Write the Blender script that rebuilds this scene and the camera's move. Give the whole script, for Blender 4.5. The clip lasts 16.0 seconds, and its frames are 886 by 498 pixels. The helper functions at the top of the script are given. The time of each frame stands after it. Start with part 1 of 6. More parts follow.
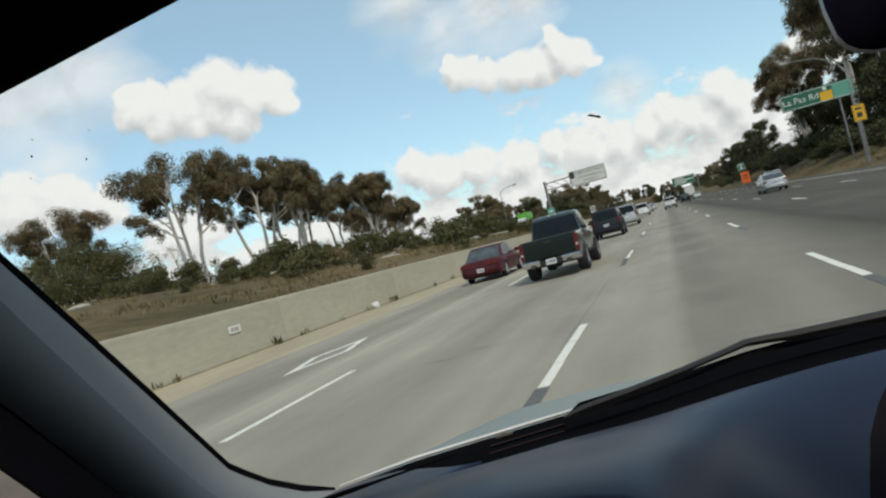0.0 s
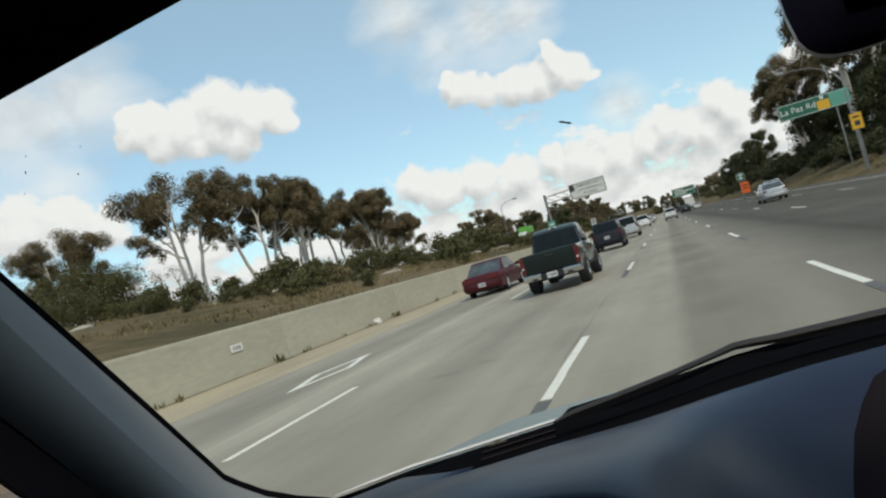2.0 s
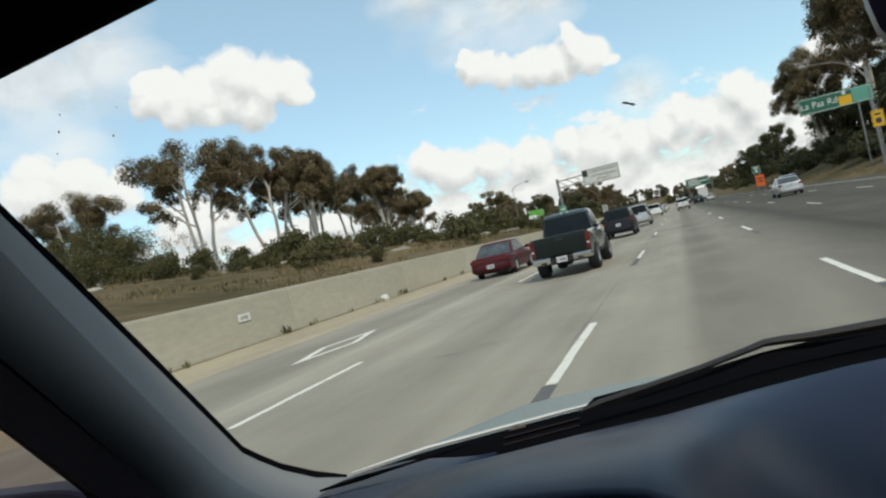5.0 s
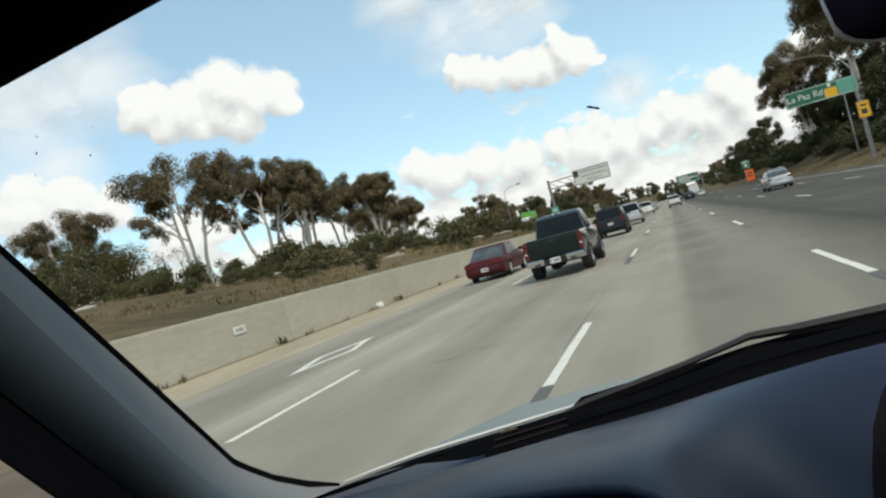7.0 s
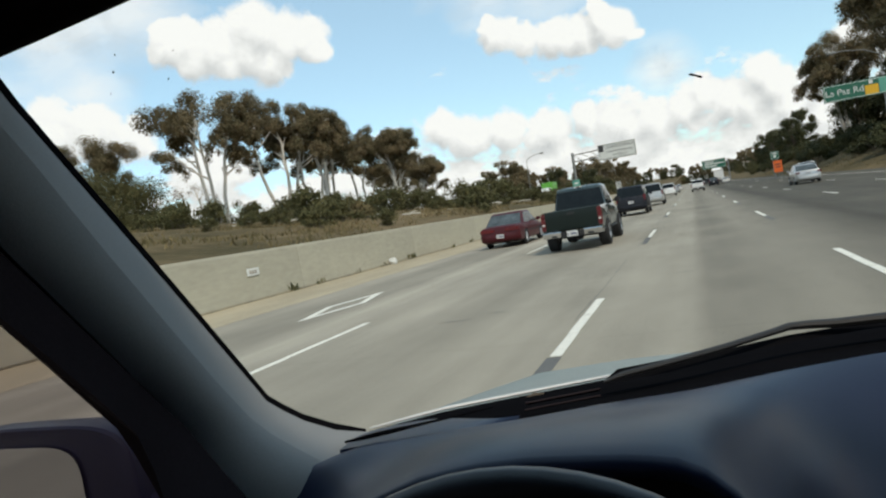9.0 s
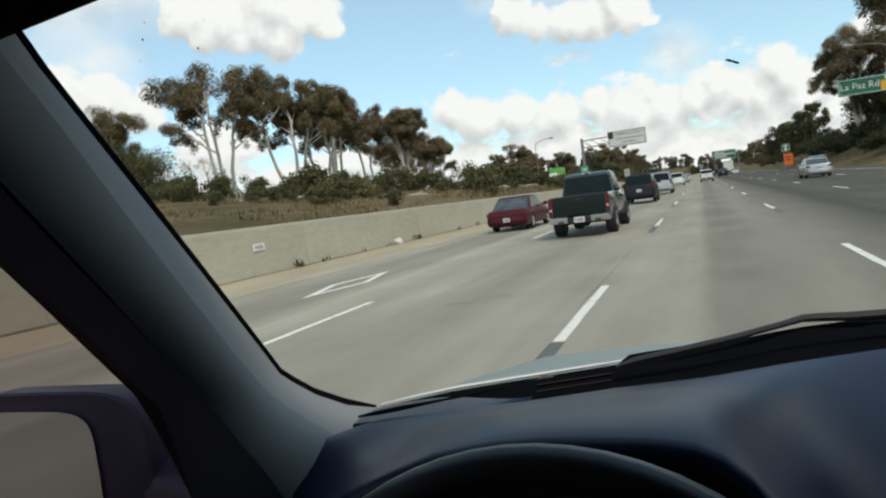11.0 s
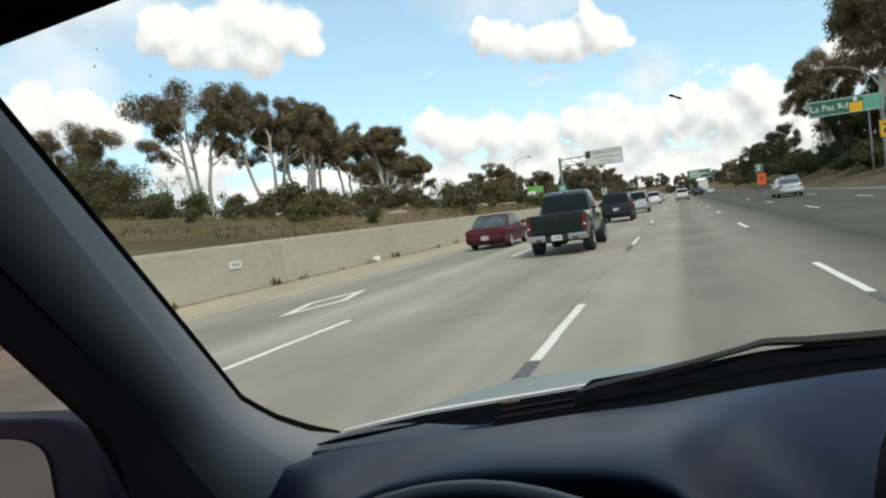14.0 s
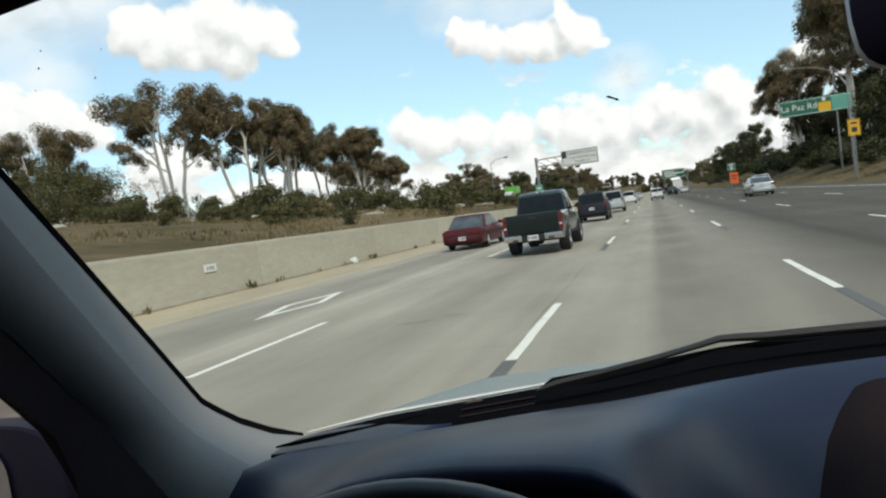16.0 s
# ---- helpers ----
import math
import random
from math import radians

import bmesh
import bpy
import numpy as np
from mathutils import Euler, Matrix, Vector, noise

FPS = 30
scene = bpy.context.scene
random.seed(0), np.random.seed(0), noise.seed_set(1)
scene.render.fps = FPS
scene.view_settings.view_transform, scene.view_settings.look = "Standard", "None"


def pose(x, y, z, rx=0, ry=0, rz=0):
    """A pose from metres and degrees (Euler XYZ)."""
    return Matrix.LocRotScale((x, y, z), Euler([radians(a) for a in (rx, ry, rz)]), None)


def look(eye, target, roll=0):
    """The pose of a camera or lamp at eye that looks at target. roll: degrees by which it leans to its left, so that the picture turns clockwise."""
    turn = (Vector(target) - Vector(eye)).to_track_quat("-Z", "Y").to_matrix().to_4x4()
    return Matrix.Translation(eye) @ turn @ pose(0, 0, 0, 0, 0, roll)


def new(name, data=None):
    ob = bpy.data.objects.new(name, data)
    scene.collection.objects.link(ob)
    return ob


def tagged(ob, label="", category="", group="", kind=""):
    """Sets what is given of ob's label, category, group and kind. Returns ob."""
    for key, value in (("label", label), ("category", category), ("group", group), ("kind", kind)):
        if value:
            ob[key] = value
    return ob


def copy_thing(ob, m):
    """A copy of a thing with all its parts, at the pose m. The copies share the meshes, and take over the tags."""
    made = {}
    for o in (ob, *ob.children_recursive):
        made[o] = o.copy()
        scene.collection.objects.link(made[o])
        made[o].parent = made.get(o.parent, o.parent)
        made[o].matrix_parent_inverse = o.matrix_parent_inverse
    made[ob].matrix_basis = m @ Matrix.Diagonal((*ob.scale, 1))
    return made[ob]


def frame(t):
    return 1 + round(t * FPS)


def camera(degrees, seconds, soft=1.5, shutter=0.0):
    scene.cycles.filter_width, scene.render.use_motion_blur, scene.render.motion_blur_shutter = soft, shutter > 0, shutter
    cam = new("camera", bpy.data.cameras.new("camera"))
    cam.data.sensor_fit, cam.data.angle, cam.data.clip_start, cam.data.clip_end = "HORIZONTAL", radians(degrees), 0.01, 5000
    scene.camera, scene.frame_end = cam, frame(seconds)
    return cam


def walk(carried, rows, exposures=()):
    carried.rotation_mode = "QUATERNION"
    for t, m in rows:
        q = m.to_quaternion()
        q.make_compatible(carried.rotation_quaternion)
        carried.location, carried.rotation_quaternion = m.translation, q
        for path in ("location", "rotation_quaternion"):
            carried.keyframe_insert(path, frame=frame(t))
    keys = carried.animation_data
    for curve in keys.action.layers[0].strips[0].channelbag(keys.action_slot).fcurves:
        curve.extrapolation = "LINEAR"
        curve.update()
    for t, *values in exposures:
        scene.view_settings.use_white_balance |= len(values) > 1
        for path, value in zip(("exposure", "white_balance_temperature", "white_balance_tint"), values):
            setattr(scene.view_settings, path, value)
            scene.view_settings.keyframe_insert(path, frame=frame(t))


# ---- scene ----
from math import sin, cos, pi, atan2

cam = camera(66.0, 16.0, soft=2.2)
# seconds, eye x y z, yaw to the left, pitch, roll
ROWS = [
    (0, -0.318, 0.035, 1.396, 18.44, 0.60, -14.25), (0.5, -0.318, 0.034, 1.395, 18.88, 0.36, -13.65),
    (1, -0.314, 0.031, 1.387, 18.23, 1.37, -14.74), (1.5, -0.315, 0.032, 1.396, 18.56, 1.09, -13.87),
    (2, -0.300, 0.025, 1.384, 18.23, 1.86, -15.26), (2.5, -0.312, 0.036, 1.398, 18.20, 1.57, -15.26),
    (3, -0.331, 0.035, 1.390, 19.55, -0.10, -12.74), (3.5, -0.335, 0.038, 1.396, 19.41, -0.07, -11.97),
    (6, -0.321, 0.033, 1.390, 18.88, 0.73, -14.49), (6.5, -0.306, 0.035, 1.391, 18.35, 0.26, -15.91),
    (7, -0.316, 0.032, 1.390, 18.78, 0.66, -14.61), (7.5, -0.311, 0.038, 1.394, 18.44, 0.56, -14.56),
    (8, -0.326, 0.033, 1.391, 19.24, -0.38, -12.95), (10.5, -0.380, 0.012, 1.398, 20.89, -3.54, -6.64),
    (11, -0.375, 0.013, 1.393, 21.29, -3.67, -7.18), (11.5, -0.378, 0.013, 1.399, 20.96, -3.34, -6.19),
    (12, -0.376, 0.011, 1.400, 20.63, -3.19, -5.55), (12.5, -0.375, 0.017, 1.399, 21.36, -3.53, -5.61),
    (13, -0.369, 0.020, 1.398, 20.59, -3.25, -6.62), (13.5, -0.359, 0.028, 1.400, 19.84, -3.20, -6.67),
    (14, -0.354, 0.022, 1.400, 19.36, -2.41, -6.99), (14.5, -0.346, 0.027, 1.395, 19.50, -1.86, -6.89),
    (15, -0.352, 0.018, 1.403, 19.18, -1.97, -6.58), (15.5, -0.335, 0.029, 1.400, 18.22, -2.35, -7.46),
    (16, -0.330, 0.026, 1.397, 17.51, -2.58, -7.44),
]


def toward(yaw, pitch):
    a, b = radians(yaw), radians(pitch)
    return Vector((-sin(a) * cos(b), cos(a) * cos(b), sin(b)))


walk(cam, [(t, look(Vector((x, y, z)), Vector((x, y, z)) + toward(yaw, pitch), roll))
           for t, x, y, z, yaw, pitch, roll in ROWS], exposures=[(0, -0.13, 7430, 8), (3.5, -0.13, 7430, 8), (6, 0.03, 7480, 8), (8, 0.04, 7480, 8), (10.5, 0.0, 7430, 8), (11, 0.0, 7430, 8), (12, 0.09, 7430, 8), (16, 0.11, 7430, 8)])

# ---------------------------------------------------------------- sky and sun
SUN_AZ, SUN_EL = 134.0, 53.0      # degrees clockwise from straight ahead; height
sun = new("sun", bpy.data.lights.new("sun", "SUN"))
sun.data.energy, sun.data.angle, sun.data.color = 2.0, radians(11.0), (1.0, 0.935, 0.855)
sun.matrix_world = look(Vector((0, 0, 60)) + 50 * toward(-SUN_AZ, SUN_EL), Vector((0, 0, 60)))

world = bpy.data.worlds.new("sky")
scene.world = world
world.use_nodes = True
W = world.node_tree
W.nodes.clear()


def wn(kind, **values):
    node = W.nodes.new(kind)
    for key, value in values.items():
        if key in node.inputs:
            node.inputs[key].default_value = value
    return node


def wmath(op, a, b=None, c=None, clamp=False):
    node = W.nodes.new("ShaderNodeMath")
    node.operation, node.use_clamp = op, clamp
    for slot, value in zip(node.inputs, (a, b, c)):
        if value is None:
            continue
        if isinstance(value, (int, float)):
            slot.default_value = value
        else:
            W.links.new(value, slot)
    return node.outputs[0]


sky = wn("ShaderNodeTexSky")
sky.sky_type, sky.sun_disc = "NISHITA", False
sky.sun_elevation, sky.sun_rotation = radians(SUN_EL), radians(SUN_AZ)
sky.air_density, sky.dust_density, sky.ozone_density = 1.0, 0.6, 1.4
coord = wn("ShaderNodeTexCoord")
# cumulus: azimuth, height, radius (degrees), thickness
CUMULUS = [
    (-39.5, 16.7, 1.9, 1.0), (-37.7, 16.9, 1.7, 1.0), (-36.2, 16.0, 2.3, 1.0), (-32.9, 17.2, 2.1, 1.0), (-33.7, 15.3, 2.2, 1.0), (-30.8, 16.4, 2.0, 1.0),
    (-29.0, 16.3, 1.6, 1.0), (-28.7, 15.3, 1.3, 1.0), (-35.7, 14.5, 1.4, 1.0), (-32.1, 14.7, 1.7, 1.0), (-38.1, 15.4, 1.5, 1.0), (-40.4, 16.4, 1.2, 1.0),
    (-13.2, 14.1, 1.5, 1.0), (-13.9, 15.0, 0.9, 1.0), (-11.2, 13.5, 1.5, 1.0), (-9.1, 13.2, 1.7, 1.0), (-6.9, 13.2, 1.8, 1.0), (-5.1, 13.6, 1.6, 1.0),
    (-5.3, 14.5, 1.1, 1.0), (-4.0, 12.9, 1.5, 1.0), (-2.9, 12.1, 0.8, 1.0), (-8.0, 12.8, 1.4, 1.0),
    (-19.1, 7.6, 1.8, 1.0), (-16.9, 6.6, 2.1, 1.0), (-14.0, 6.5, 1.8, 1.0), (-10.7, 6.1, 2.0, 1.0), (-7.3, 6.4, 1.5, 1.0), (-4.9, 5.4, 2.2, 1.0),
    (-2.2, 5.6, 1.9, 1.0), (0.5, 6.2, 1.7, 1.0), (2.0, 6.8, 1.4, 1.0), (3.5, 5.7, 1.7, 1.0), (6.3, 7.2, 1.5, 1.0), (6.9, 6.2, 1.6, 1.0),
    (5.0, 5.2, 1.9, 1.0), (7.9, 4.7, 2.0, 1.0), (9.6, 5.6, 1.9, 1.0), (9.4, 3.8, 1.9, 1.0), (12.5, 7.6, 2.2, 1.0), (16.0, 9.0, 2.4, 1.0),
    (-46.1, 10.6, 2.4, 0.8), (-48.9, 10.6, 2.8, 0.8), (-43.5, 10.0, 1.7, 0.8),
    (-38.8, 6.4, 2.6, 0.8),
    (27.0, 16.0, 6.0, 1.0), (36.0, 14.0, 6.0, 0.9), (-66.0, 14.0, 7.0, 0.6), (-85.0, 22.0, 9.0, 0.9),
    (60.0, 20.0, 10.0, 0.9), (120.0, 30.0, 16.0, 0.9), (-140.0, 28.0, 16.0, 0.9), (180.0, 20.0, 12.0, 0.9),
]
# smooth thin cloud: azimuth, height, radius
THIN = [(-47.5, 18.0, 6.5), (-46.0, 13.6, 4.0), (-50.0, 22.0, 6.0), (-16.6, 20.6, 4.0), (-14.0, 18.2, 3.6), (-10.3, 18.8, 4.2), (-6.9, 18.4, 3.0), (-43.0, 19.5, 5.0), (-1.0, 9.2, 2.6)]


def wvec(op, a, b):
    node = W.nodes.new("ShaderNodeVectorMath")
    node.operation = op
    for slot, value in zip(node.inputs, (a, b)):
        if isinstance(value, tuple):
            slot.default_value = value
        else:
            W.links.new(value, slot)
    return node.outputs[0]


def cloud_at(way):
    """How thick the cloud is in a direction: heaps with billowed edges, and the bank over the horizon."""
    warp = wn("ShaderNodeTexNoise", Scale=13.0, Detail=3.0, Roughness=0.55)
    W.links.new(way, warp.inputs["Vector"])
    bent = wvec("ADD", way, wvec("MULTIPLY", wvec("SUBTRACT", warp.outputs["Color"], (0.5, 0.5, 0.5)), (0.050, 0.050, 0.050)))
    total = None
    for az, el, rad, thick in CUMULUS:
        dist = W.nodes.new("ShaderNodeVectorMath")
        dist.operation = "DISTANCE"
        dist.inputs[1].default_value = toward(-az, el)
        W.links.new(bent, dist.inputs[0])
        one = wmath("MULTIPLY_ADD", dist.outputs["Value"], -thick / radians(rad * 1.22), thick)
        total = one if total is None else wmath("SMOOTH_MAX", total, one, 0.10)
    split = wn("ShaderNodeSeparateXYZ")
    W.links.new(way, split.inputs[0])
    bank = wn("ShaderNodeTexNoise", Scale=1.0, Detail=5.0, Roughness=0.58)
    W.links.new(wvec("MULTIPLY", way, (11.0, 11.0, 26.0)), bank.inputs["Vector"])
    low = wmath("MULTIPLY_ADD", split.outputs["Z"], -6.4, 0.86)
    low = wmath("ADD", low, wmath("MULTIPLY_ADD", bank.outputs["Fac"], 2.4, -1.2))
    total = wmath("SMOOTH_MAX", total, wmath("MULTIPLY", low, 0.8), 0.12)
    billow = wn("ShaderNodeTexNoise", Scale=38.0, Detail=6.0, Roughness=0.68)
    W.links.new(way, billow.inputs["Vector"])
    return wmath("ADD", total, wmath("MULTIPLY_ADD", billow.outputs["Fac"], 0.70, -0.35))


field = cloud_at(coord.outputs["Generated"])
above = cloud_at(wvec("ADD", coord.outputs["Generated"], (0.012, -0.004, 0.024)))
cover = wn("ShaderNodeMapRange")
cover.interpolation_type = "SMOOTHSTEP"
cover.inputs["From Min"].default_value, cover.inputs["From Max"].default_value = 0.02, 0.34
W.links.new(field, cover.inputs["Value"])
cover = cover.outputs[0]
wisp = wn("ShaderNodeTexNoise", Scale=7.0, Detail=5.0, Roughness=0.6)
W.links.new(wvec("MULTIPLY", coord.outputs["Generated"], (1.0, 1.0, 2.4)), wisp.inputs["Vector"])
thin = None
for az, el, rad in THIN:
    dist = W.nodes.new("ShaderNodeVectorMath")
    dist.operation = "DISTANCE"
    dist.inputs[1].default_value = toward(-az, el)
    W.links.new(coord.outputs["Generated"], dist.inputs[0])
    one = wmath("MULTIPLY_ADD", dist.outputs["Value"], -1 / radians(rad), 1.0)
    thin = one if thin is None else wmath("SMOOTH_MAX", thin, one, 0.2)
thin = wmath("MULTIPLY", wmath("MAXIMUM", wmath("ADD", thin, wmath("MULTIPLY_ADD", wisp.outputs["Fac"], 1.7, -0.72)), 0.0), 1.0, clamp=True)
cover = wmath("MAXIMUM", cover, wmath("MULTIPLY", thin, 0.72))
# the sun from above and behind lights the tops; the undersides stay grey
relief = wmath("MULTIPLY_ADD", wmath("SUBTRACT", field, above), 0.74, 0.55)
tone = wn("ShaderNodeValToRGB")
tone.color_ramp.elements[0].position, tone.color_ramp.elements[0].color = 0.10, (5.0, 5.6, 6.4, 1)
tone.color_ramp.elements[1].position, tone.color_ramp.elements[1].color = 0.76, (8.15, 8.8, 9.7, 1)
W.links.new(relief, tone.inputs["Fac"])
# a bright clear blue between the clouds
clear = W.nodes.new("ShaderNodeVectorMath")
clear.operation = "MULTIPLY"
clear.inputs[1].default_value = (1.30, 1.64, 1.86)
W.links.new(sky.outputs[0], clear.inputs[0])
mixed = W.nodes.new("ShaderNodeMixRGB")
W.links.new(cover, mixed.inputs[0])
# thin high veil over the whole sky
veil = W.nodes.new("ShaderNodeMixRGB")
veil.inputs[0].default_value = 0.34
veil.inputs[2].default_value = (5.6, 8.2, 9.2, 1)
W.links.new(clear.outputs[0], veil.inputs[1])
W.links.new(veil.outputs[0], mixed.inputs[1])
W.links.new(tone.outputs[0], mixed.inputs[2])
ground_bg = wn("ShaderNodeBackground", Strength=0.11)
W.links.new(mixed.outputs[0], ground_bg.inputs["Color"])
out = wn("ShaderNodeOutputWorld")
W.links.new(ground_bg.outputs[0], out.inputs["Surface"])

# ---------------------------------------------------------------- materials
def surface(name, colour, rough=0.6, metal=0.0, var=0.15, scale=6.0, fine=60.0, bump=0.15, coat=0.0, rvar=0.1,
            stretch=(1, 1, 1), tint=None, spread=0.0, depth=0.01, spec=0.5):
    """A procedural surface: base colour varied at two scales, roughness varied, fine relief."""
    mat = bpy.data.materials.new(name)
    mat.use_nodes = True
    tree = mat.node_tree
    bsdf = tree.nodes["Principled BSDF"]
    tc, mp = tree.nodes.new("ShaderNodeTexCoord"), tree.nodes.new("ShaderNodeMapping")
    mp.inputs["Scale"].default_value = stretch
    tree.links.new(tc.outputs["Object"], mp.inputs["Vector"])
    n1, n2 = tree.nodes.new("ShaderNodeTexNoise"), tree.nodes.new("ShaderNodeTexNoise")
    n1.inputs["Scale"].default_value, n1.inputs["Detail"].default_value = scale, 4.0
    n2.inputs["Scale"].default_value, n2.inputs["Detail"].default_value = fine, 3.0
    for n in (n1, n2):
        tree.links.new(mp.outputs[0], n.inputs["Vector"])
    add = tree.nodes.new("ShaderNodeMath")
    add.operation = "MULTIPLY_ADD"
    add.inputs[1].default_value = 0.4
    tree.links.new(n2.outputs["Fac"], add.inputs[0])
    half = tree.nodes.new("ShaderNodeMath")
    half.operation = "MULTIPLY"
    half.inputs[1].default_value = 0.6
    tree.links.new(n1.outputs["Fac"], half.inputs[0])
    tree.links.new(half.outputs[0], add.inputs[2])
    value = add.outputs[0]
    if spread:
        info = tree.nodes.new("ShaderNodeNewGeometry")
        rnd = tree.nodes.new("ShaderNodeMath")
        rnd.operation = "MULTIPLY_ADD"
        rnd.inputs[1].default_value = spread
        tree.links.new(info.outputs["Random Per Island"], rnd.inputs[0])
        shift = tree.nodes.new("ShaderNodeMath")
        shift.operation = "SUBTRACT"
        shift.inputs[1].default_value = spread / 2
        tree.links.new(value, shift.inputs[0])
        tree.links.new(shift.outputs[0], rnd.inputs[2])
        value = rnd.outputs[0]
    ramp = tree.nodes.new("ShaderNodeValToRGB")
    other = tint or colour
    ramp.color_ramp.elements[0].position, ramp.color_ramp.elements[1].position = 0.3, 0.7
    ramp.color_ramp.elements[0].color = (*[max(0, c * (1 - var)) for c in colour], 1)
    ramp.color_ramp.elements[1].color = (*[min(1, c * (1 + var)) for c in other], 1)
    tree.links.new(value, ramp.inputs["Fac"])
    tree.links.new(ramp.outputs[0], bsdf.inputs["Base Color"])
    rr = tree.nodes.new("ShaderNodeMapRange")
    rr.inputs["To Min"].default_value, rr.inputs["To Max"].default_value = max(0.02, rough - rvar), min(1, rough + rvar)
    tree.links.new(n1.outputs["Fac"], rr.inputs["Value"])
    tree.links.new(rr.outputs[0], bsdf.inputs["Roughness"])
    bsdf.inputs["Metallic"].default_value = metal
    bsdf.inputs["Specular IOR Level"].default_value = spec
    bsdf.inputs["Coat Weight"].default_value = coat
    bsdf.inputs["Coat Roughness"].default_value = 0.05
    if bump:
        b = tree.nodes.new("ShaderNodeBump")
        b.inputs["Strength"].default_value, b.inputs["Distance"].default_value = bump, depth
        tree.links.new(n2.outputs["Fac"], b.inputs["Height"])
        tree.links.new(b.outputs[0], bsdf.inputs["Normal"])
    return mat


def thin_glass(name, tint, gloss):
    """A clear pane: light goes straight through it, and it mirrors more at a slant."""
    mat = bpy.data.materials.new(name)
    mat.use_nodes = True
    tree = mat.node_tree
    tree.nodes.clear()
    clear, shiny = tree.nodes.new("ShaderNodeBsdfTransparent"), tree.nodes.new("ShaderNodeBsdfGlossy")
    clear.inputs["Color"].default_value = (*tint, 1)
    shiny.inputs["Roughness"].default_value = 0.03
    fres, gain, mix = tree.nodes.new("ShaderNodeFresnel"), tree.nodes.new("ShaderNodeMath"), tree.nodes.new("ShaderNodeMixShader")
    gain.operation = "MULTIPLY"
    gain.inputs[1].default_value = gloss
    end = tree.nodes.new("ShaderNodeOutputMaterial")
    tree.links.new(fres.outputs[0], gain.inputs[0])
    tree.links.new(gain.outputs[0], mix.inputs[0])
    tree.links.new(clear.outputs[0], mix.inputs[1])
    tree.links.new(shiny.outputs[0], mix.inputs[2])
    tree.links.new(mix.outputs[0], end.inputs[0])
    return mat


def road_surface(name, base):
    """Worn concrete: wheel tracks and oil along each lane, blotches, fine grain, cross joints."""
    mat = surface(name, base, 0.88, var=0.10, scale=0.35, fine=26.0, bump=0.25, depth=0.004, spec=0.18)
    tree = mat.node_tree
    bsdf = tree.nodes["Principled BSDF"]
    colour = bsdf.inputs["Base Color"].links[0].from_socket
    tc = tree.nodes.new("ShaderNodeTexCoord")
    sep = tree.nodes.new("ShaderNodeSeparateXYZ")
    tree.links.new(tc.outputs["Object"], sep.inputs[0])

    def m(op, a, b=0.0, c=0.0, clamp=False):
        n = tree.nodes.new("ShaderNodeMath")
        n.operation, n.use_clamp = op, clamp
        for slot, v in zip(n.inputs, (a, b, c)):
            if isinstance(v, (int, float)):
                slot.default_value = v
            else:
                tree.links.new(v, slot)
        return n.outputs[0]
    streak = tree.nodes.new("ShaderNodeMapping")
    streak.inputs["Scale"].default_value = (1.6, 0.03, 1)
    tree.links.new(tc.outputs["Object"], streak.inputs["Vector"])
    sn = tree.nodes.new("ShaderNodeTexNoise")
    sn.inputs["Scale"].default_value, sn.inputs["Detail"].default_value = 1.0, 6.0
    tree.links.new(streak.outputs[0], sn.inputs["Vector"])
    lane = m("FRACT", m("MULTIPLY_ADD", sep.outputs["X"], 1 / 3.55, 0.5 + 1.76 / 3.55 + 0.5))
    centre = m("ABSOLUTE", m("SUBTRACT", lane, 0.5))
    oil = m("MULTIPLY_ADD", centre, -5.0, 1.0, clamp=True)          # band down the middle of each lane
    oil = m("MULTIPLY", oil, m("MULTIPLY_ADD", sn.outputs["Fac"], 0.9, -0.12, clamp=True))
    dark = m("MULTIPLY_ADD", oil, -0.55, 1.0)
    blot = m("MULTIPLY_ADD", sn.outputs["Fac"], 0.42, 0.79)
    dark = m("MULTIPLY", dark, blot)
    bn = tree.nodes.new("ShaderNodeTexNoise")                         # patches a few metres across
    bn.inputs["Scale"].default_value, bn.inputs["Detail"].default_value = 0.22, 5.0
    tree.links.new(tc.outputs["Object"], bn.inputs["Vector"])
    dark = m("MULTIPLY", dark, m("MULTIPLY_ADD", bn.outputs["Fac"], 0.45, 0.775))
    worn = m("MULTIPLY_ADD", m("ADD", sep.outputs["X"], m("MULTIPLY", bn.outputs["Fac"], 1.2)), 0.45, -0.70, clamp=True)      # older, oil-stained slow lanes
    dark = m("MULTIPLY", dark, m("MULTIPLY_ADD", worn, m("MULTIPLY_ADD", sn.outputs["Fac"], -0.30, -0.46), 1.0))
    half = m("MULTIPLY_ADD", m("ADD", sep.outputs["X"], m("MULTIPLY", bn.outputs["Fac"], 0.22)), 5.0, 2.2, clamp=True)      # a darker pour begins in mid lane
    dark = m("MULTIPLY", dark, m("MULTIPLY_ADD", half, m("MULTIPLY_ADD", sn.outputs["Fac"], -0.12, -0.15), 1.0))
    mott = tree.nodes.new("ShaderNodeTexNoise")                       # smudges of rubber and spilt oil
    mott.inputs["Scale"].default_value, mott.inputs["Detail"].default_value, mott.inputs["Roughness"].default_value = 1.0, 6.0, 0.62
    stretch = tree.nodes.new("ShaderNodeMapping")
    stretch.inputs["Scale"].default_value = (0.9, 0.22, 1)
    tree.links.new(tc.outputs["Object"], stretch.inputs["Vector"])
    tree.links.new(stretch.outputs[0], mott.inputs["Vector"])
    dark = m("MULTIPLY", dark, m("MULTIPLY_ADD", mott.outputs["Fac"], 0.62, 0.69))
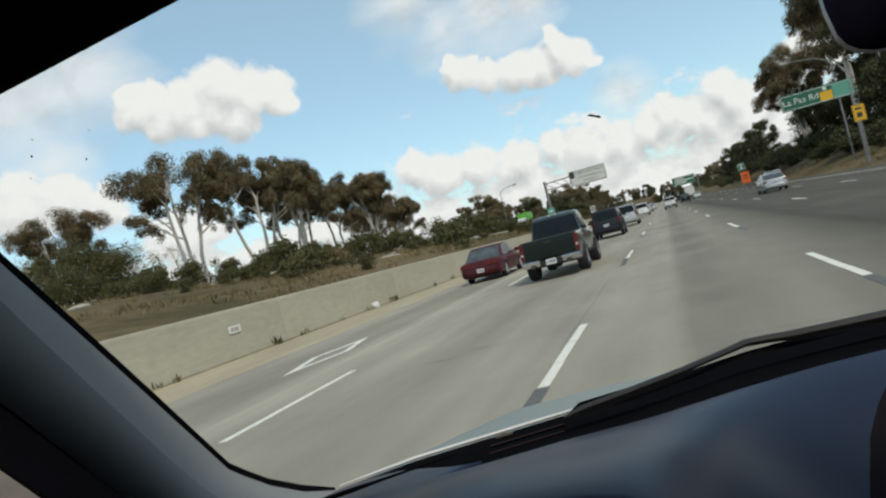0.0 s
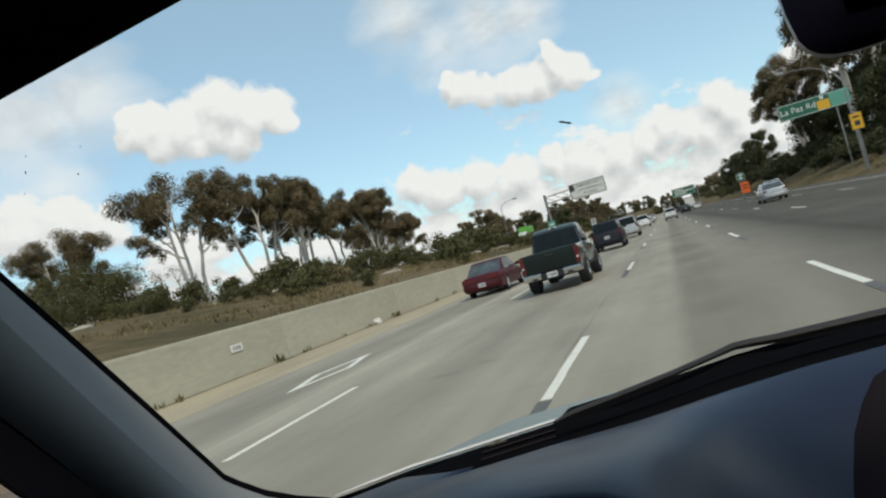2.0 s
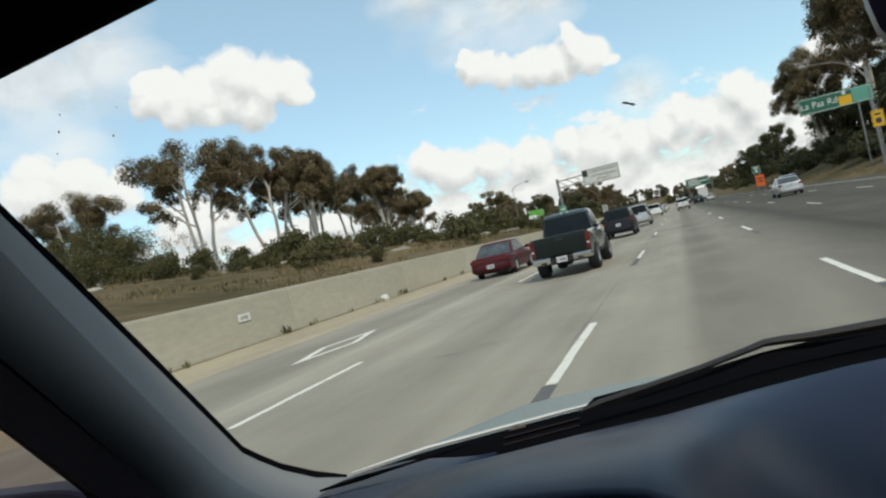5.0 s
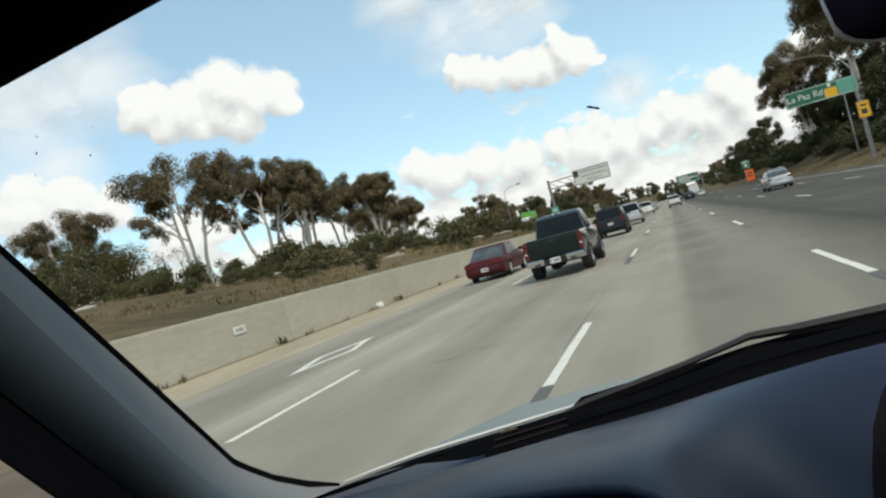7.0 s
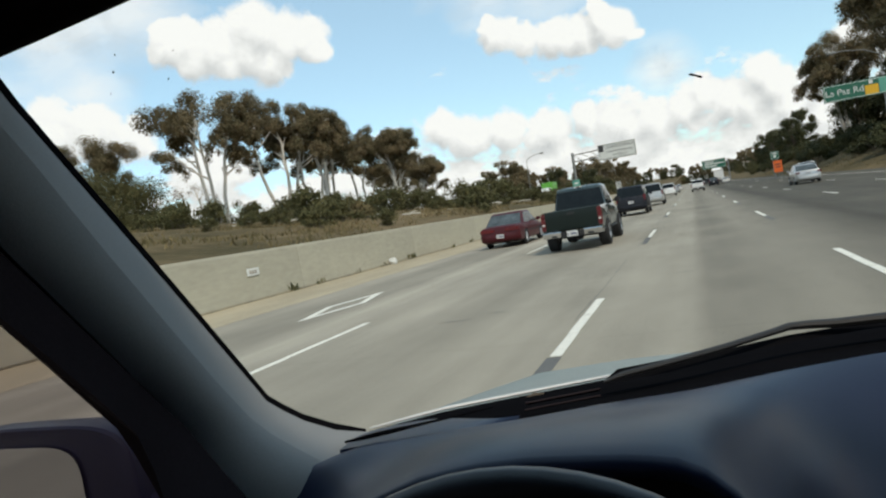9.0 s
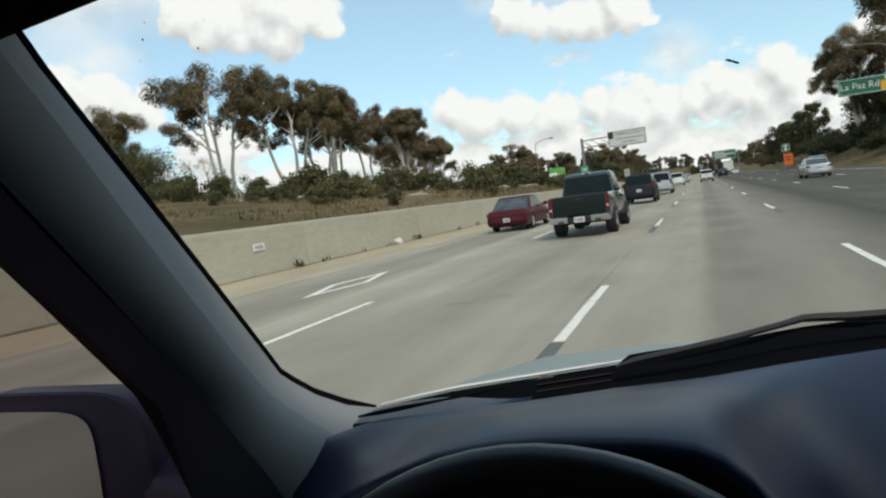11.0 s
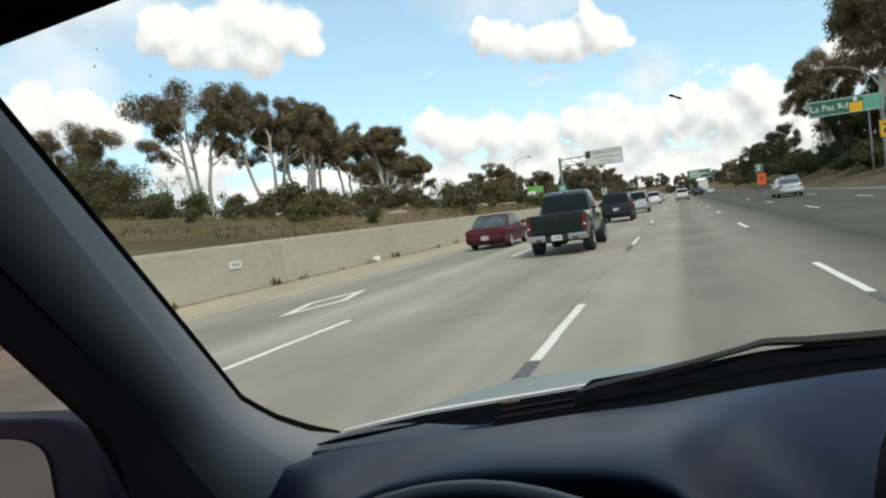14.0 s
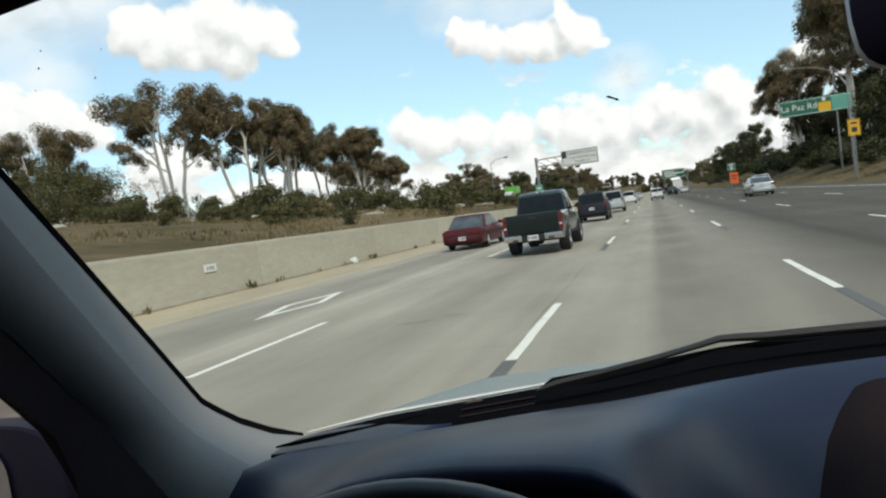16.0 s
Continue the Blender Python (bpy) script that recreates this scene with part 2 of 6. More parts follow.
    pale = m("MULTIPLY_ADD", m("ABSOLUTE", m("ADD", sep.outputs["X"], 6.35)), -1.5, 1.0, clamp=True)       # scuffed pale strip beside the outer lane line
    dark = m("MULTIPLY", dark, m("MULTIPLY_ADD", m("MULTIPLY", pale, sn.outputs["Fac"]), 0.62, 1.0))
    gutter = m("MULTIPLY_ADD", m("ABSOLUTE", m("ADD", sep.outputs["X"], 8.1)), -1.0, 1.0, clamp=True)      # grimier strip along the shoulder
    dark = m("MULTIPLY", dark, m("MULTIPLY_ADD", m("MULTIPLY", gutter, sn.outputs["Fac"]), -0.34, 1.0))
    joint = m("ABSOLUTE", m("SUBTRACT", m("FRACT", m("MULTIPLY", sep.outputs["Y"], 1 / 4.6)), 0.5))
    joint = m("LESS_THAN", joint, 0.0022)
    dark = m("MULTIPLY", dark, m("MULTIPLY_ADD", joint, m("MULTIPLY", bn.outputs["Fac"], -0.34), 1.0))
    vm = tree.nodes.new("ShaderNodeVectorMath")
    vm.operation = "SCALE"
    tree.links.new(colour, vm.inputs[0])
    tree.links.new(dark, vm.inputs["Scale"])
    tree.links.new(vm.outputs[0], bsdf.inputs["Base Color"])
    return mat


MAT = {
    "concrete": road_surface("road_concrete", (0.318, 0.286, 0.230)),
    "wall": surface("barrier_concrete", (0.402, 0.372, 0.290), 0.9, var=0.16, scale=0.5, fine=9.0, bump=0.05, stretch=(1, 0.3, 1.0), spec=0.2),
    "wall_cap": surface("barrier_cap", (0.43, 0.41, 0.35), 0.9, var=0.12, scale=1.5, fine=25.0),
    "sand": surface("gutter_sand", (0.40, 0.335, 0.23), 0.95, var=0.22, scale=0.9, fine=22.0, bump=0.5, stretch=(1, 0.3, 1)),
    "paint": surface("road_paint_white", (0.74, 0.71, 0.62), 0.7, var=0.16, scale=9.0, fine=70.0, bump=0.1),
    "paint_old": surface("road_paint_worn", (0.50, 0.49, 0.46), 0.8, var=0.25, scale=7.0, fine=60.0),
    "litter": surface("leaf_litter", (0.17, 0.145, 0.10), 0.95, var=0.5, scale=0.9, fine=14.0, bump=0.4, tint=(0.22, 0.185, 0.12)),
    "tar": surface("tar_strip", (0.115, 0.112, 0.105), 0.8, var=0.25, scale=5.0, fine=60.0),
    "earth": surface("dry_earth", (0.070, 0.066, 0.030), 0.95, var=0.4, scale=0.07, fine=0.9, bump=0.4, depth=0.1, tint=(0.150, 0.108, 0.062), spec=0.05),
    "bark": surface("pale_bark", (0.62, 0.575, 0.51), 0.85, var=0.3, scale=1.2, fine=9.0, stretch=(1, 1, 0.3), bump=0.4, depth=0.03),
    "bark_dark": surface("brown_bark", (0.11, 0.085, 0.06), 0.9, var=0.3, scale=2.0, fine=12.0, stretch=(1, 1, 0.3), bump=0.4, depth=0.03),
    "leaf_euc": surface("eucalyptus_leaf", (0.095, 0.090, 0.042), 0.6, var=0.3, scale=0.25, fine=1.5, bump=0, spread=0.3, tint=(0.170, 0.122, 0.068), spec=0.15),
    "leaf_dark": surface("dark_leaf", (0.040, 0.050, 0.022), 0.6, var=0.3, scale=0.4, fine=4.0, bump=0, spread=0.3, tint=(0.068, 0.066, 0.030), spec=0.12),
    "leaf_bush": surface("bush_leaf", (0.062, 0.070, 0.028), 0.65, var=0.3, scale=0.5, fine=5.0, bump=0, spread=0.3, tint=(0.120, 0.106, 0.048), spec=0.12),
    "leaf_palm": surface("palm_frond", (0.060, 0.080, 0.025), 0.55, var=0.4, scale=0.8, fine=6.0, bump=0, spread=0.5, tint=(0.12, 0.11, 0.04)),
    "dry_grass": surface("dry_grass", (0.115, 0.105, 0.048), 0.9, var=0.3, scale=0.06, fine=0.6, bump=0, spread=0.2, tint=(0.215, 0.160, 0.090), spec=0.05),
    "steel": surface("galvanised_steel", (0.22, 0.225, 0.22), 0.6, metal=0.3, var=0.12, scale=3.0, fine=30.0, bump=0.05),
    "tyre": surface("tyre_rubber", (0.018, 0.018, 0.019), 0.8, var=0.3, scale=9.0, fine=60.0, bump=0.3),
    "rim": surface("alloy_rim", (0.55, 0.56, 0.57), 0.3, metal=0.9, var=0.1, scale=8.0, fine=50.0, bump=0.03),
    "chrome": surface("chrome", (0.62, 0.62, 0.62), 0.14, metal=1.0, var=0.06, scale=6.0, fine=40.0, bump=0.02),
    "trim": surface("black_plastic", (0.016, 0.016, 0.017), 0.6, var=0.2, scale=8.0, fine=80.0, bump=0.1),
    "tail": surface("red_lens", (0.12, 0.003, 0.006), 0.3, var=0.2, scale=12.0, fine=60.0, bump=0.0, coat=0.2),
    "lamp_clear": surface("clear_lens", (0.62, 0.60, 0.58), 0.2, var=0.1, scale=12.0, fine=60.0, bump=0.0, coat=0.8),
    "amber": surface("amber_lens", (0.6, 0.2, 0.03), 0.25, var=0.1, scale=12.0, fine=60.0, bump=0.0, coat=0.5),
    "plate": surface("number_plate", (0.68, 0.68, 0.66), 0.5, var=0.08, scale=14.0, fine=60.0, bump=0.0),
    "plate_ink": surface("plate_ink", (0.06, 0.07, 0.16), 0.5, var=0.1, scale=14.0, fine=60.0, bump=0.0),
    "under": surface("underbody", (0.02, 0.02, 0.02), 0.8, var=0.3, scale=4.0, fine=30.0),
    "car_glass": surface("tinted_window", (0.010, 0.013, 0.014), 0.12, var=0.4, scale=2.0, fine=12.0, bump=0.0, coat=0.0, rvar=0.03, spec=0.22),
    # window glass with a grey-blue reflection put into its base colour
    "car_glass_sky": surface("sky_reflecting_window", (0.070, 0.084, 0.090), 0.15, var=0.5, scale=2.5, fine=9.0, bump=0.0, rvar=0.04, spec=0.4),
    # one green paint twice: shaded for the tailgate, sky-lit for sides and cab
    "green_shade": surface("dark_green_car_paint_shade", (0.0035, 0.010, 0.008), 0.5, var=0.12, scale=2.0, fine=40.0, bump=0.01, coat=0.06, spec=0.3),
    "green_skylit": surface("green_car_paint_skylit", (0.028, 0.048, 0.048), 0.30, metal=0.3, var=0.12, scale=2.0, fine=40.0, bump=0.01, coat=0.8),
    "red": surface("dark_red_car_paint", (0.062, 0.0045, 0.008), 0.5, var=0.15, scale=2.0, fine=40.0, bump=0.01, coat=0.12, spec=0.3),
    "navy": surface("black_blue_car_paint", (0.006, 0.007, 0.012), 0.45, var=0.15, scale=2.0, fine=40.0, bump=0.01, coat=0.1, spec=0.3),
    "silver": surface("silver_car_paint", (0.42, 0.42, 0.41), 0.32, metal=0.5, var=0.08, scale=2.0, fine=40.0, bump=0.01, coat=1.0),
    "white": surface("white_car_paint", (0.72, 0.72, 0.70), 0.35, var=0.06, scale=2.0, fine=40.0, bump=0.01, coat=1.0),
    "sign_green": surface("sign_green", (0.010, 0.115, 0.070), 0.5, var=0.12, scale=1.2, fine=12.0, bump=0.0),
    "sign_green_pale": surface("sign_green_glossy", (0.10, 0.33, 0.25), 0.35, var=0.1, scale=1.2, fine=12.0, bump=0.0),
    "sign_white": surface("sign_white", (0.66, 0.66, 0.62), 0.5, var=0.08, scale=1.2, fine=12.0, bump=0.0),
    "sign_black": surface("sign_black", (0.03, 0.03, 0.03), 0.5, var=0.15, scale=1.2, fine=12.0, bump=0.0),
    "sign_yellow": surface("sign_yellow", (0.72, 0.40, 0.02), 0.5, var=0.1, scale=1.2, fine=12.0, bump=0.0),
    "sign_orange": surface("sign_orange", (0.75, 0.13, 0.02), 0.5, var=0.1, scale=1.2, fine=12.0, bump=0.0),
    "stucco": surface("pale_stucco", (0.50, 0.44, 0.36), 0.9, var=0.12, scale=0.5, fine=8.0, bump=0.2),
    "tile_roof": surface("clay_roof", (0.30, 0.13, 0.07), 0.85, var=0.25, scale=0.8, fine=8.0, bump=0.3),
    "fence": surface("grey_timber", (0.30, 0.26, 0.21), 0.9, var=0.25, scale=1.5, fine=14.0),
    "stone": surface("weathered_stone", (0.36, 0.33, 0.27), 0.9, var=0.25, scale=1.5, fine=14.0, bump=0.4, depth=0.04),
    "truck_green": surface("bright_green_panel", (0.12, 0.42, 0.06), 0.4, var=0.12, scale=1.5, fine=14.0, bump=0.02),
    # cabin
    "dash": surface("dashboard_vinyl", (0.0112, 0.0170, 0.041), 0.37, rvar=0.05, var=0.14, scale=5.0, fine=420.0, bump=0.10, depth=0.001, spec=0.28),
    "dash_dark": surface("black_dash_plastic", (0.023, 0.018, 0.020), 0.98, var=0.2, scale=5.0, fine=300.0, bump=0.15, depth=0.001, spec=0.0),
    "pillar": surface("grey_pillar_trim", (0.235, 0.232, 0.226), 0.8, var=0.08, scale=5.0, fine=380.0, bump=0.18, depth=0.001, spec=0.2),
    "headliner": surface("dark_headliner", (0.026, 0.020, 0.022), 0.98, var=0.15, scale=8.0, fine=300.0, bump=0.3, depth=0.001, spec=0.0),
    "seal": surface("rubber_seal", (0.006, 0.006, 0.007), 0.98, var=0.2, scale=9.0, fine=120.0, spec=0.0),
    "wheel_grip": surface("steering_grip", (0.016, 0.018, 0.026), 0.42, var=0.15, scale=9.0, fine=300.0, bump=0.12, depth=0.001),
    "hood": surface("light_blue_hood_paint", (0.25, 0.275, 0.255), 0.6, metal=0.0, var=0.08, scale=3.0, fine=50.0, bump=0.01, coat=0.0, spec=0.3),
    "edge": surface("sunlit_glass_edge", (0.55, 0.57, 0.58), 0.35, var=0.08, scale=20.0, fine=90.0, bump=0.0),
    "mirror_shell": surface("dark_blue_mirror_shell", (0.016, 0.015, 0.034), 0.4, var=0.15, scale=7.0, fine=60.0, bump=0.02, spec=0.25),
    "mirror_glass": surface("mirror_glass", (0.55, 0.56, 0.58), 0.03, metal=1.0, var=0.03, scale=7.0, fine=60.0, bump=0.0, rvar=0.01),
    "side_pane": thin_glass("tinted_side_glass", (0.72, 0.68, 0.68), 0.02),
    "pane": thin_glass("windscreen_glass", (0.985, 0.99, 0.985), 0.008),
}

# ---------------------------------------------------------------- mesh tools
def finish(name, bm, material, smooth=True):
    bmesh.ops.recalc_face_normals(bm, faces=bm.faces)
    me = bpy.data.meshes.new(name)
    bm.to_mesh(me)
    bm.free()
    me.materials.append(MAT[material])
    if smooth:
        for p in me.polygons:
            p.use_smooth = True
        me.set_sharp_from_angle(angle=radians(38))
    return me


def part(name, bm, material, parent=None, label="", smooth=True):
    """One mesh object; under parent if given."""
    me = bm if isinstance(bm, bpy.types.Mesh) else finish(name, bm, material, smooth)
    ob = new(name, me)
    if parent is not None:
        ob.parent = parent
    if label:
        ob["label"] = label
    return ob


def thing(name, label, category, at=(0, 0, 0), group="", kind=""):
    ob = new(name)
    ob.empty_display_size = 0.2
    ob.location = at
    return tagged(ob, label, category, group, kind)


def box(bm, lo, hi, bevel=0.0):
    lo, hi = Vector(lo), Vector(hi)
    got = bmesh.ops.create_cube(bm, size=1.0, matrix=Matrix.LocRotScale((lo + hi) / 2, None, hi - lo))
    if bevel:
        edges = {e for v in got["verts"] for e in v.link_edges}
        bmesh.ops.bevel(bm, geom=list(edges), offset=bevel, segments=2, affect="EDGES")


def tube(bm, pts, radii, n=8, cap=True):
    """A round bar through the points."""
    pts = [Vector(p) for p in pts]
    if isinstance(radii, (int, float)):
        radii = [radii] * len(pts)
    rings, side = [], None
    for i, p in enumerate(pts):
        d = (pts[min(i + 1, len(pts) - 1)] - pts[max(i - 1, 0)]).normalized()
        if side is None:
            side = d.cross(Vector((0, 0, 1)) if abs(d.z) < 0.9 else Vector((1, 0, 0))).normalized()
        side = (side - d * side.dot(d)).normalized()
        other = d.cross(side)
        rings.append([bm.verts.new(p + radii[i] * (cos(2 * pi * k / n) * side + sin(2 * pi * k / n) * other)) for k in range(n)])
    for a, b in zip(rings, rings[1:]):
        for k in range(n):
            bm.faces.new((a[k], a[(k + 1) % n], b[(k + 1) % n], b[k]))
    if cap:
        bm.faces.new(rings[0][::-1])
        bm.faces.new(rings[-1])


def loft(bm, rings, closed=True, caps=True):
    """A skin over rows of points."""
    rows = [[bm.verts.new(p) for p in r] for r in rings]
    n = len(rows[0])
    for a, b in zip(rows, rows[1:]):
        for k in range(n if closed else n - 1):
            bm.faces.new((a[k], a[(k + 1) % n], b[(k + 1) % n], b[k]))
    if caps and closed:
        bm.faces.new(rows[0][::-1])
        bm.faces.new(rows[-1])


def slab(bm, corners, thick):
    """A plate with the given outline, thick along its normal."""
    c = [Vector(p) for p in corners]
    nrm = (c[1] - c[0]).cross(c[2] - c[0]).normalized() * thick
    a, b = [bm.verts.new(p) for p in c], [bm.verts.new(p - nrm) for p in c]
    bm.faces.new(a)
    bm.faces.new(b[::-1])
    for k in range(len(c)):
        bm.faces.new((a[k], b[k], b[(k + 1) % len(c)], a[(k + 1) % len(c)]))


def lathe(bm, profile, n, axis="x"):
    """Turn a profile of (along, radius) round the axis."""
    rings = []
    for k in range(n):
        a = 2 * pi * k / n
        rings.append([(u, r * cos(a), r * sin(a)) if axis == "x" else (r * cos(a), r * sin(a), u) for u, r in profile])
    rings.append(rings[0])
    rows = [[bm.verts.new(p) for p in r] for r in rings[:-1]]
    rows.append(rows[0])
    for a, b in zip(rows, rows[1:]):
        for k in range(len(profile) - 1):
            bm.faces.new((a[k], a[k + 1], b[k + 1], b[k]))


def text_mesh(words, size, material, name):
    """Letters as a thin mesh, in the x-z plane, facing -y."""
    cu = bpy.data.curves.new(name, "FONT")
    cu.body, cu.size, cu.extrude, cu.align_x, cu.align_y = words, size, 0.004, "CENTER", "CENTER"
    tmp = bpy.data.objects.new(name, cu)
    scene.collection.objects.link(tmp)
    dep = bpy.context.evaluated_depsgraph_get()
    me = bpy.data.meshes.new_from_object(tmp.evaluated_get(dep))
    bpy.data.objects.remove(tmp)
    me.transform(Matrix.Rotation(radians(90), 4, "X"))
    me.materials.clear()
    me.materials.append(MAT[material])
    me.name = name
    return me

# ---------------------------------------------------------------- ground, road, barrier
LANES = (-5.46, -1.76, 1.60)          # lane lines
WALL_X, WALL_H = -11.95, 1.44


def land(x, y):
    """Height of the ground beside the road."""
    n = noise.noise(Vector((x * 0.05, y * 0.04, 3.0))) + 0.5 * noise.noise(Vector((x * 0.17, y * 0.15, 9.0)))
    if x < WALL_X - 0.3:
        d = WALL_X - 0.3 - x
        rise = 1.15 + 4.9 * min(1.0, d / 52.0) ** 0.85
        fade = 1.0 if y < 120 else max(0.06, 1 - (y - 120) / 85.0)
        back = max(0.0, 1 - max(0.0, d - 75) / 160.0)
        z = 1.15 - 0.45 * (1 - fade) + (rise - 1.15) * fade * (0.25 + 0.75 * back) + 0.55 * n * min(1.0, d / 10.0) * (0.35 + 0.65 * fade)
        if y > 320:
            z += min(16.0, max(0.0, (y - 420) * 0.02))
        return z
    if x > 15.5:
        d = x - 15.5
        near = max(0.0, min(1.0, (y - 40) / 60.0)) if y < 240 else max(0.0, 1 - (y - 240) / 70.0)
        z = -0.06 + min(4.6, d * 0.30) * near + 0.35 * n * min(1.0, d / 6.0)
        if y > 420:
            z += min(26.0, (y - 420) * 0.03) * min(1.0, d / 60.0)
        return z
    return -0.08


def spaced(stops):
    out = []
    for (a, step), (b, _) in zip(stops, stops[1:]):
        k = max(1, round((b - a) / step))
        out += [a + (b - a) * i / k for i in range(k)]
    return out + [stops[-1][0]]


gx = spaced([(-3000, 600), (-600, 90), (-240, 20), (-100, 5), (-12.3, 0.05), (-12.2, 26), (15.5, 1.0), (22, 4), (70, 15), (200, 90), (600, 600), (3000, 1)])
gy = spaced([(-1500, 300), (-120, 15), (0, 5), (230, 12), (420, 30), (900, 120), (1500, 700), (4200, 1)])
bm = bmesh.new()
grid = [[bm.verts.new((x, y, land(x, y))) for x in gx] for y in gy]
for a, b in zip(grid, grid[1:]):
    for k in range(len(gx) - 1):
        bm.faces.new((a[k], a[k + 1], b[k + 1], b[k]))
ground = tagged(part("ground", bm, "earth"), "dry brown earth and grass slopes beside the freeway", "ground", kind="structure")

bm = bmesh.new()
ys = spaced([(-400, 40), (-40, 10), (120, 40), (1500, 1)])
loft(bm, [[(-9.9, y, 0.0), (15.0, y, 0.0), (15.0, y, -0.3), (-9.9, y, -0.3)] for y in ys])
road = tagged(part("road", bm, "concrete", smooth=False), "worn pale grey concrete freeway with faded lane lines", "road", kind="structure")

bm = bmesh.new()
rows = []
for y in spaced([(-300, 10), (-10, 1.0), (90, 6), (300, 40), (1200, 1)]):
    j = 0.16 * noise.noise(Vector((y * 0.21, 0, 0))) + 0.10 * noise.noise(Vector((y * 0.9, 4, 0)))
    rows.append([(WALL_X - 0.04, y, 0.088), (WALL_X + 0.5, y, 0.05), (-10.6 + j, y, 0.035), (-9.75 + j, y, 0.006), (-9.70 + j, y, -0.2), (WALL_X - 0.04, y, -0.2)])
loft(bm, rows)
tagged(part("shoulder", bm, "sand"), "sandy drifted shoulder at the foot of the barrier", "shoulder", kind="structure")

bm = bmesh.new()
rows = []
for y in spaced([(-20, 0.6), (120, 6), (260, 1)]):
    j = 0.05 * noise.noise(Vector((y * 0.7, 8, 0))) + 0.03 * noise.noise(Vector((y * 2.3, 5, 0)))
    rows.append([(WALL_X - 0.02, y, 0.105), (WALL_X + 0.05 + j, y, 0.112), (WALL_X + 0.13 + j * 1.6, y, 0.096), (WALL_X + 0.16 + j * 1.6, y, 0.03)])
loft(bm, rows, closed=False)
tagged(part("debris_line", bm, "litter"), "dark line of dirt and leaf litter along the barrier foot", "debris", kind="structure")

# barrier cast in lengths, each a piece of its own
wall = thing("wall_west", "long pale concrete median barrier with stains", "wall", kind="structure")
bm = bmesh.new()
prof = [(0.0, -0.3), (0.0, 0.02), (-0.05, 0.30), (-0.09, 1.34), (-0.10, WALL_H - 0.02), (-0.12, WALL_H), (-0.42, WALL_H), (-0.45, WALL_H - 0.03), (-0.45, -0.3)]
LEN = 9.14
loft(bm, [[(WALL_X + u, s, z) for u, z in prof] for s in (0.006, LEN - 0.006)])
panel = finish("barrier_length", bm, "wall")
for k in range(-14, 56):
    part("barrier_length", panel, "wall", wall).location = (0, k * LEN, 0)

# lane lines
bm = bmesh.new()
for v0, v1, shift in ((0.0, 1.02, 0.004), (1.04, 2.12, -0.004), (2.15, 3.35, 0.0)):       # paint broken over the joints
    box(bm, (-0.055 + shift, v0, 0.0), (0.055 + shift, v1, 0.004))
dash = finish("lane_dash", bm, "paint", False)
bm = bmesh.new()
box(bm, (-0.07, 0, 0.0), (0.07, 2.3, 0.003))
strip = finish("tar_strip", bm, "tar", False)
CYCLE = 14.63
for x, start, tar in ((-5.46, 6.3, False), (-1.76, 6.2, True), (1.60, 8.9, True), (5.15, 3.0, False), (8.75, 10.0, False)):
    for k in range(-3, 16 if x < 3 else 12):
        part("lane_dash", dash, "paint", road).location = (x, start + k * CYCLE, 0.001)
        if tar:
            part("tar_strip", strip, "tar", road).location = (x, start + k * CYCLE - 2.35, 0.001)
bm = bmesh.new()
rnd = random.Random(8)
y = -20.0
while y < 130:                                             # broken, wandering line of sealant
    ln = rnd.uniform(1.5, 6.0)
    pts = [(-1.86 + rnd.uniform(-0.012, 0.012), y + ln * k / 6, rnd.uniform(0.004, 0.013) * (0.2 if k in (0, 6) else 1)) for k in range(7)]
    loft(bm, [[(x - w, v, 0.002), (x + w, v, 0.002)] for x, v, w in pts], closed=False)
    y += ln + rnd.choice((0.05, 0.1, 1.2, 3.0))
part("seam", bm, "tar", road, "dark sealed joint between the slabs", False)
bm = bmesh.new()
loft(bm, [[(x0, y, 0.004) for x0 in (12.35, 12.5)] for y in (40, 300)], closed=False)
part("edge_line", bm, "paint", road, "", False)
# hollow diamond painted in the outermost lane
bm = bmesh.new()
c, hw, hl, s = (-7.45, 12.6), 0.46, 1.9, 0.16
outer, inner = [(0, -hl), (hw, 0), (0, hl), (-hw, 0)], [(0, -hl + 4.2 * s), (hw - s, 0), (0, hl - 4.2 * s), (-hw + s, 0)]
for k in range(4):
    q = [outer[k], outer[(k + 1) % 4], inner[(k + 1) % 4], inner[k]]
    bm.faces.new([bm.verts.new((c[0] + u, c[1] + v, 0.004)) for u, v in q])
part("lane_diamond", bm, "paint", road, "worn white painted diamond", False)
# arrow-like worn patches and cracks
rng = random.Random(4)
for x, y, a, l in ((-3.7, 8.9, 0.05, 0.5), (-3.2, 9.3, -0.05, 0.35), (-2.9, 14.2, 0.1, 0.6), (-4.1, 13.1, 0.0, 0.5), (0.4, 15.0, 0.2, 0.4), (-0.7, 11.5, 0.1, 0.45)):
    bm = bmesh.new()
    tops = []
    for k in range(7):
        u = (k / 6 - 0.5) * l
        tops.append((u, a * u + 0.03 * rng.uniform(-1, 1), 0.006 + 0.012 * (1 - abs(k - 3) / 3)))
    rows = [[(x + u, y + v - w, 0.003), (x + u, y + v + w, 0.003)] for u, v, w in tops]
    loft(bm, rows, closed=False)
    part("crack", bm, "tar", road, "", False)

# ---------------------------------------------------------------- the car that carries the camera
own = thing("own_car", "dark cabin of a car, with blue-grey dashboard and grey pillar trim", "car", (-0.3, 0, 0))


def own_part(name, bm, material, parent=None, label="", smooth=True):
    ob = part(name, bm, material, parent or own, label, smooth)
    if parent is None:
        ob.location = (0.3, 0, 0)
    return ob


def ease(t):
    t = max(0.0, min(1.0, t))
    return t * t * (3 - 2 * t)


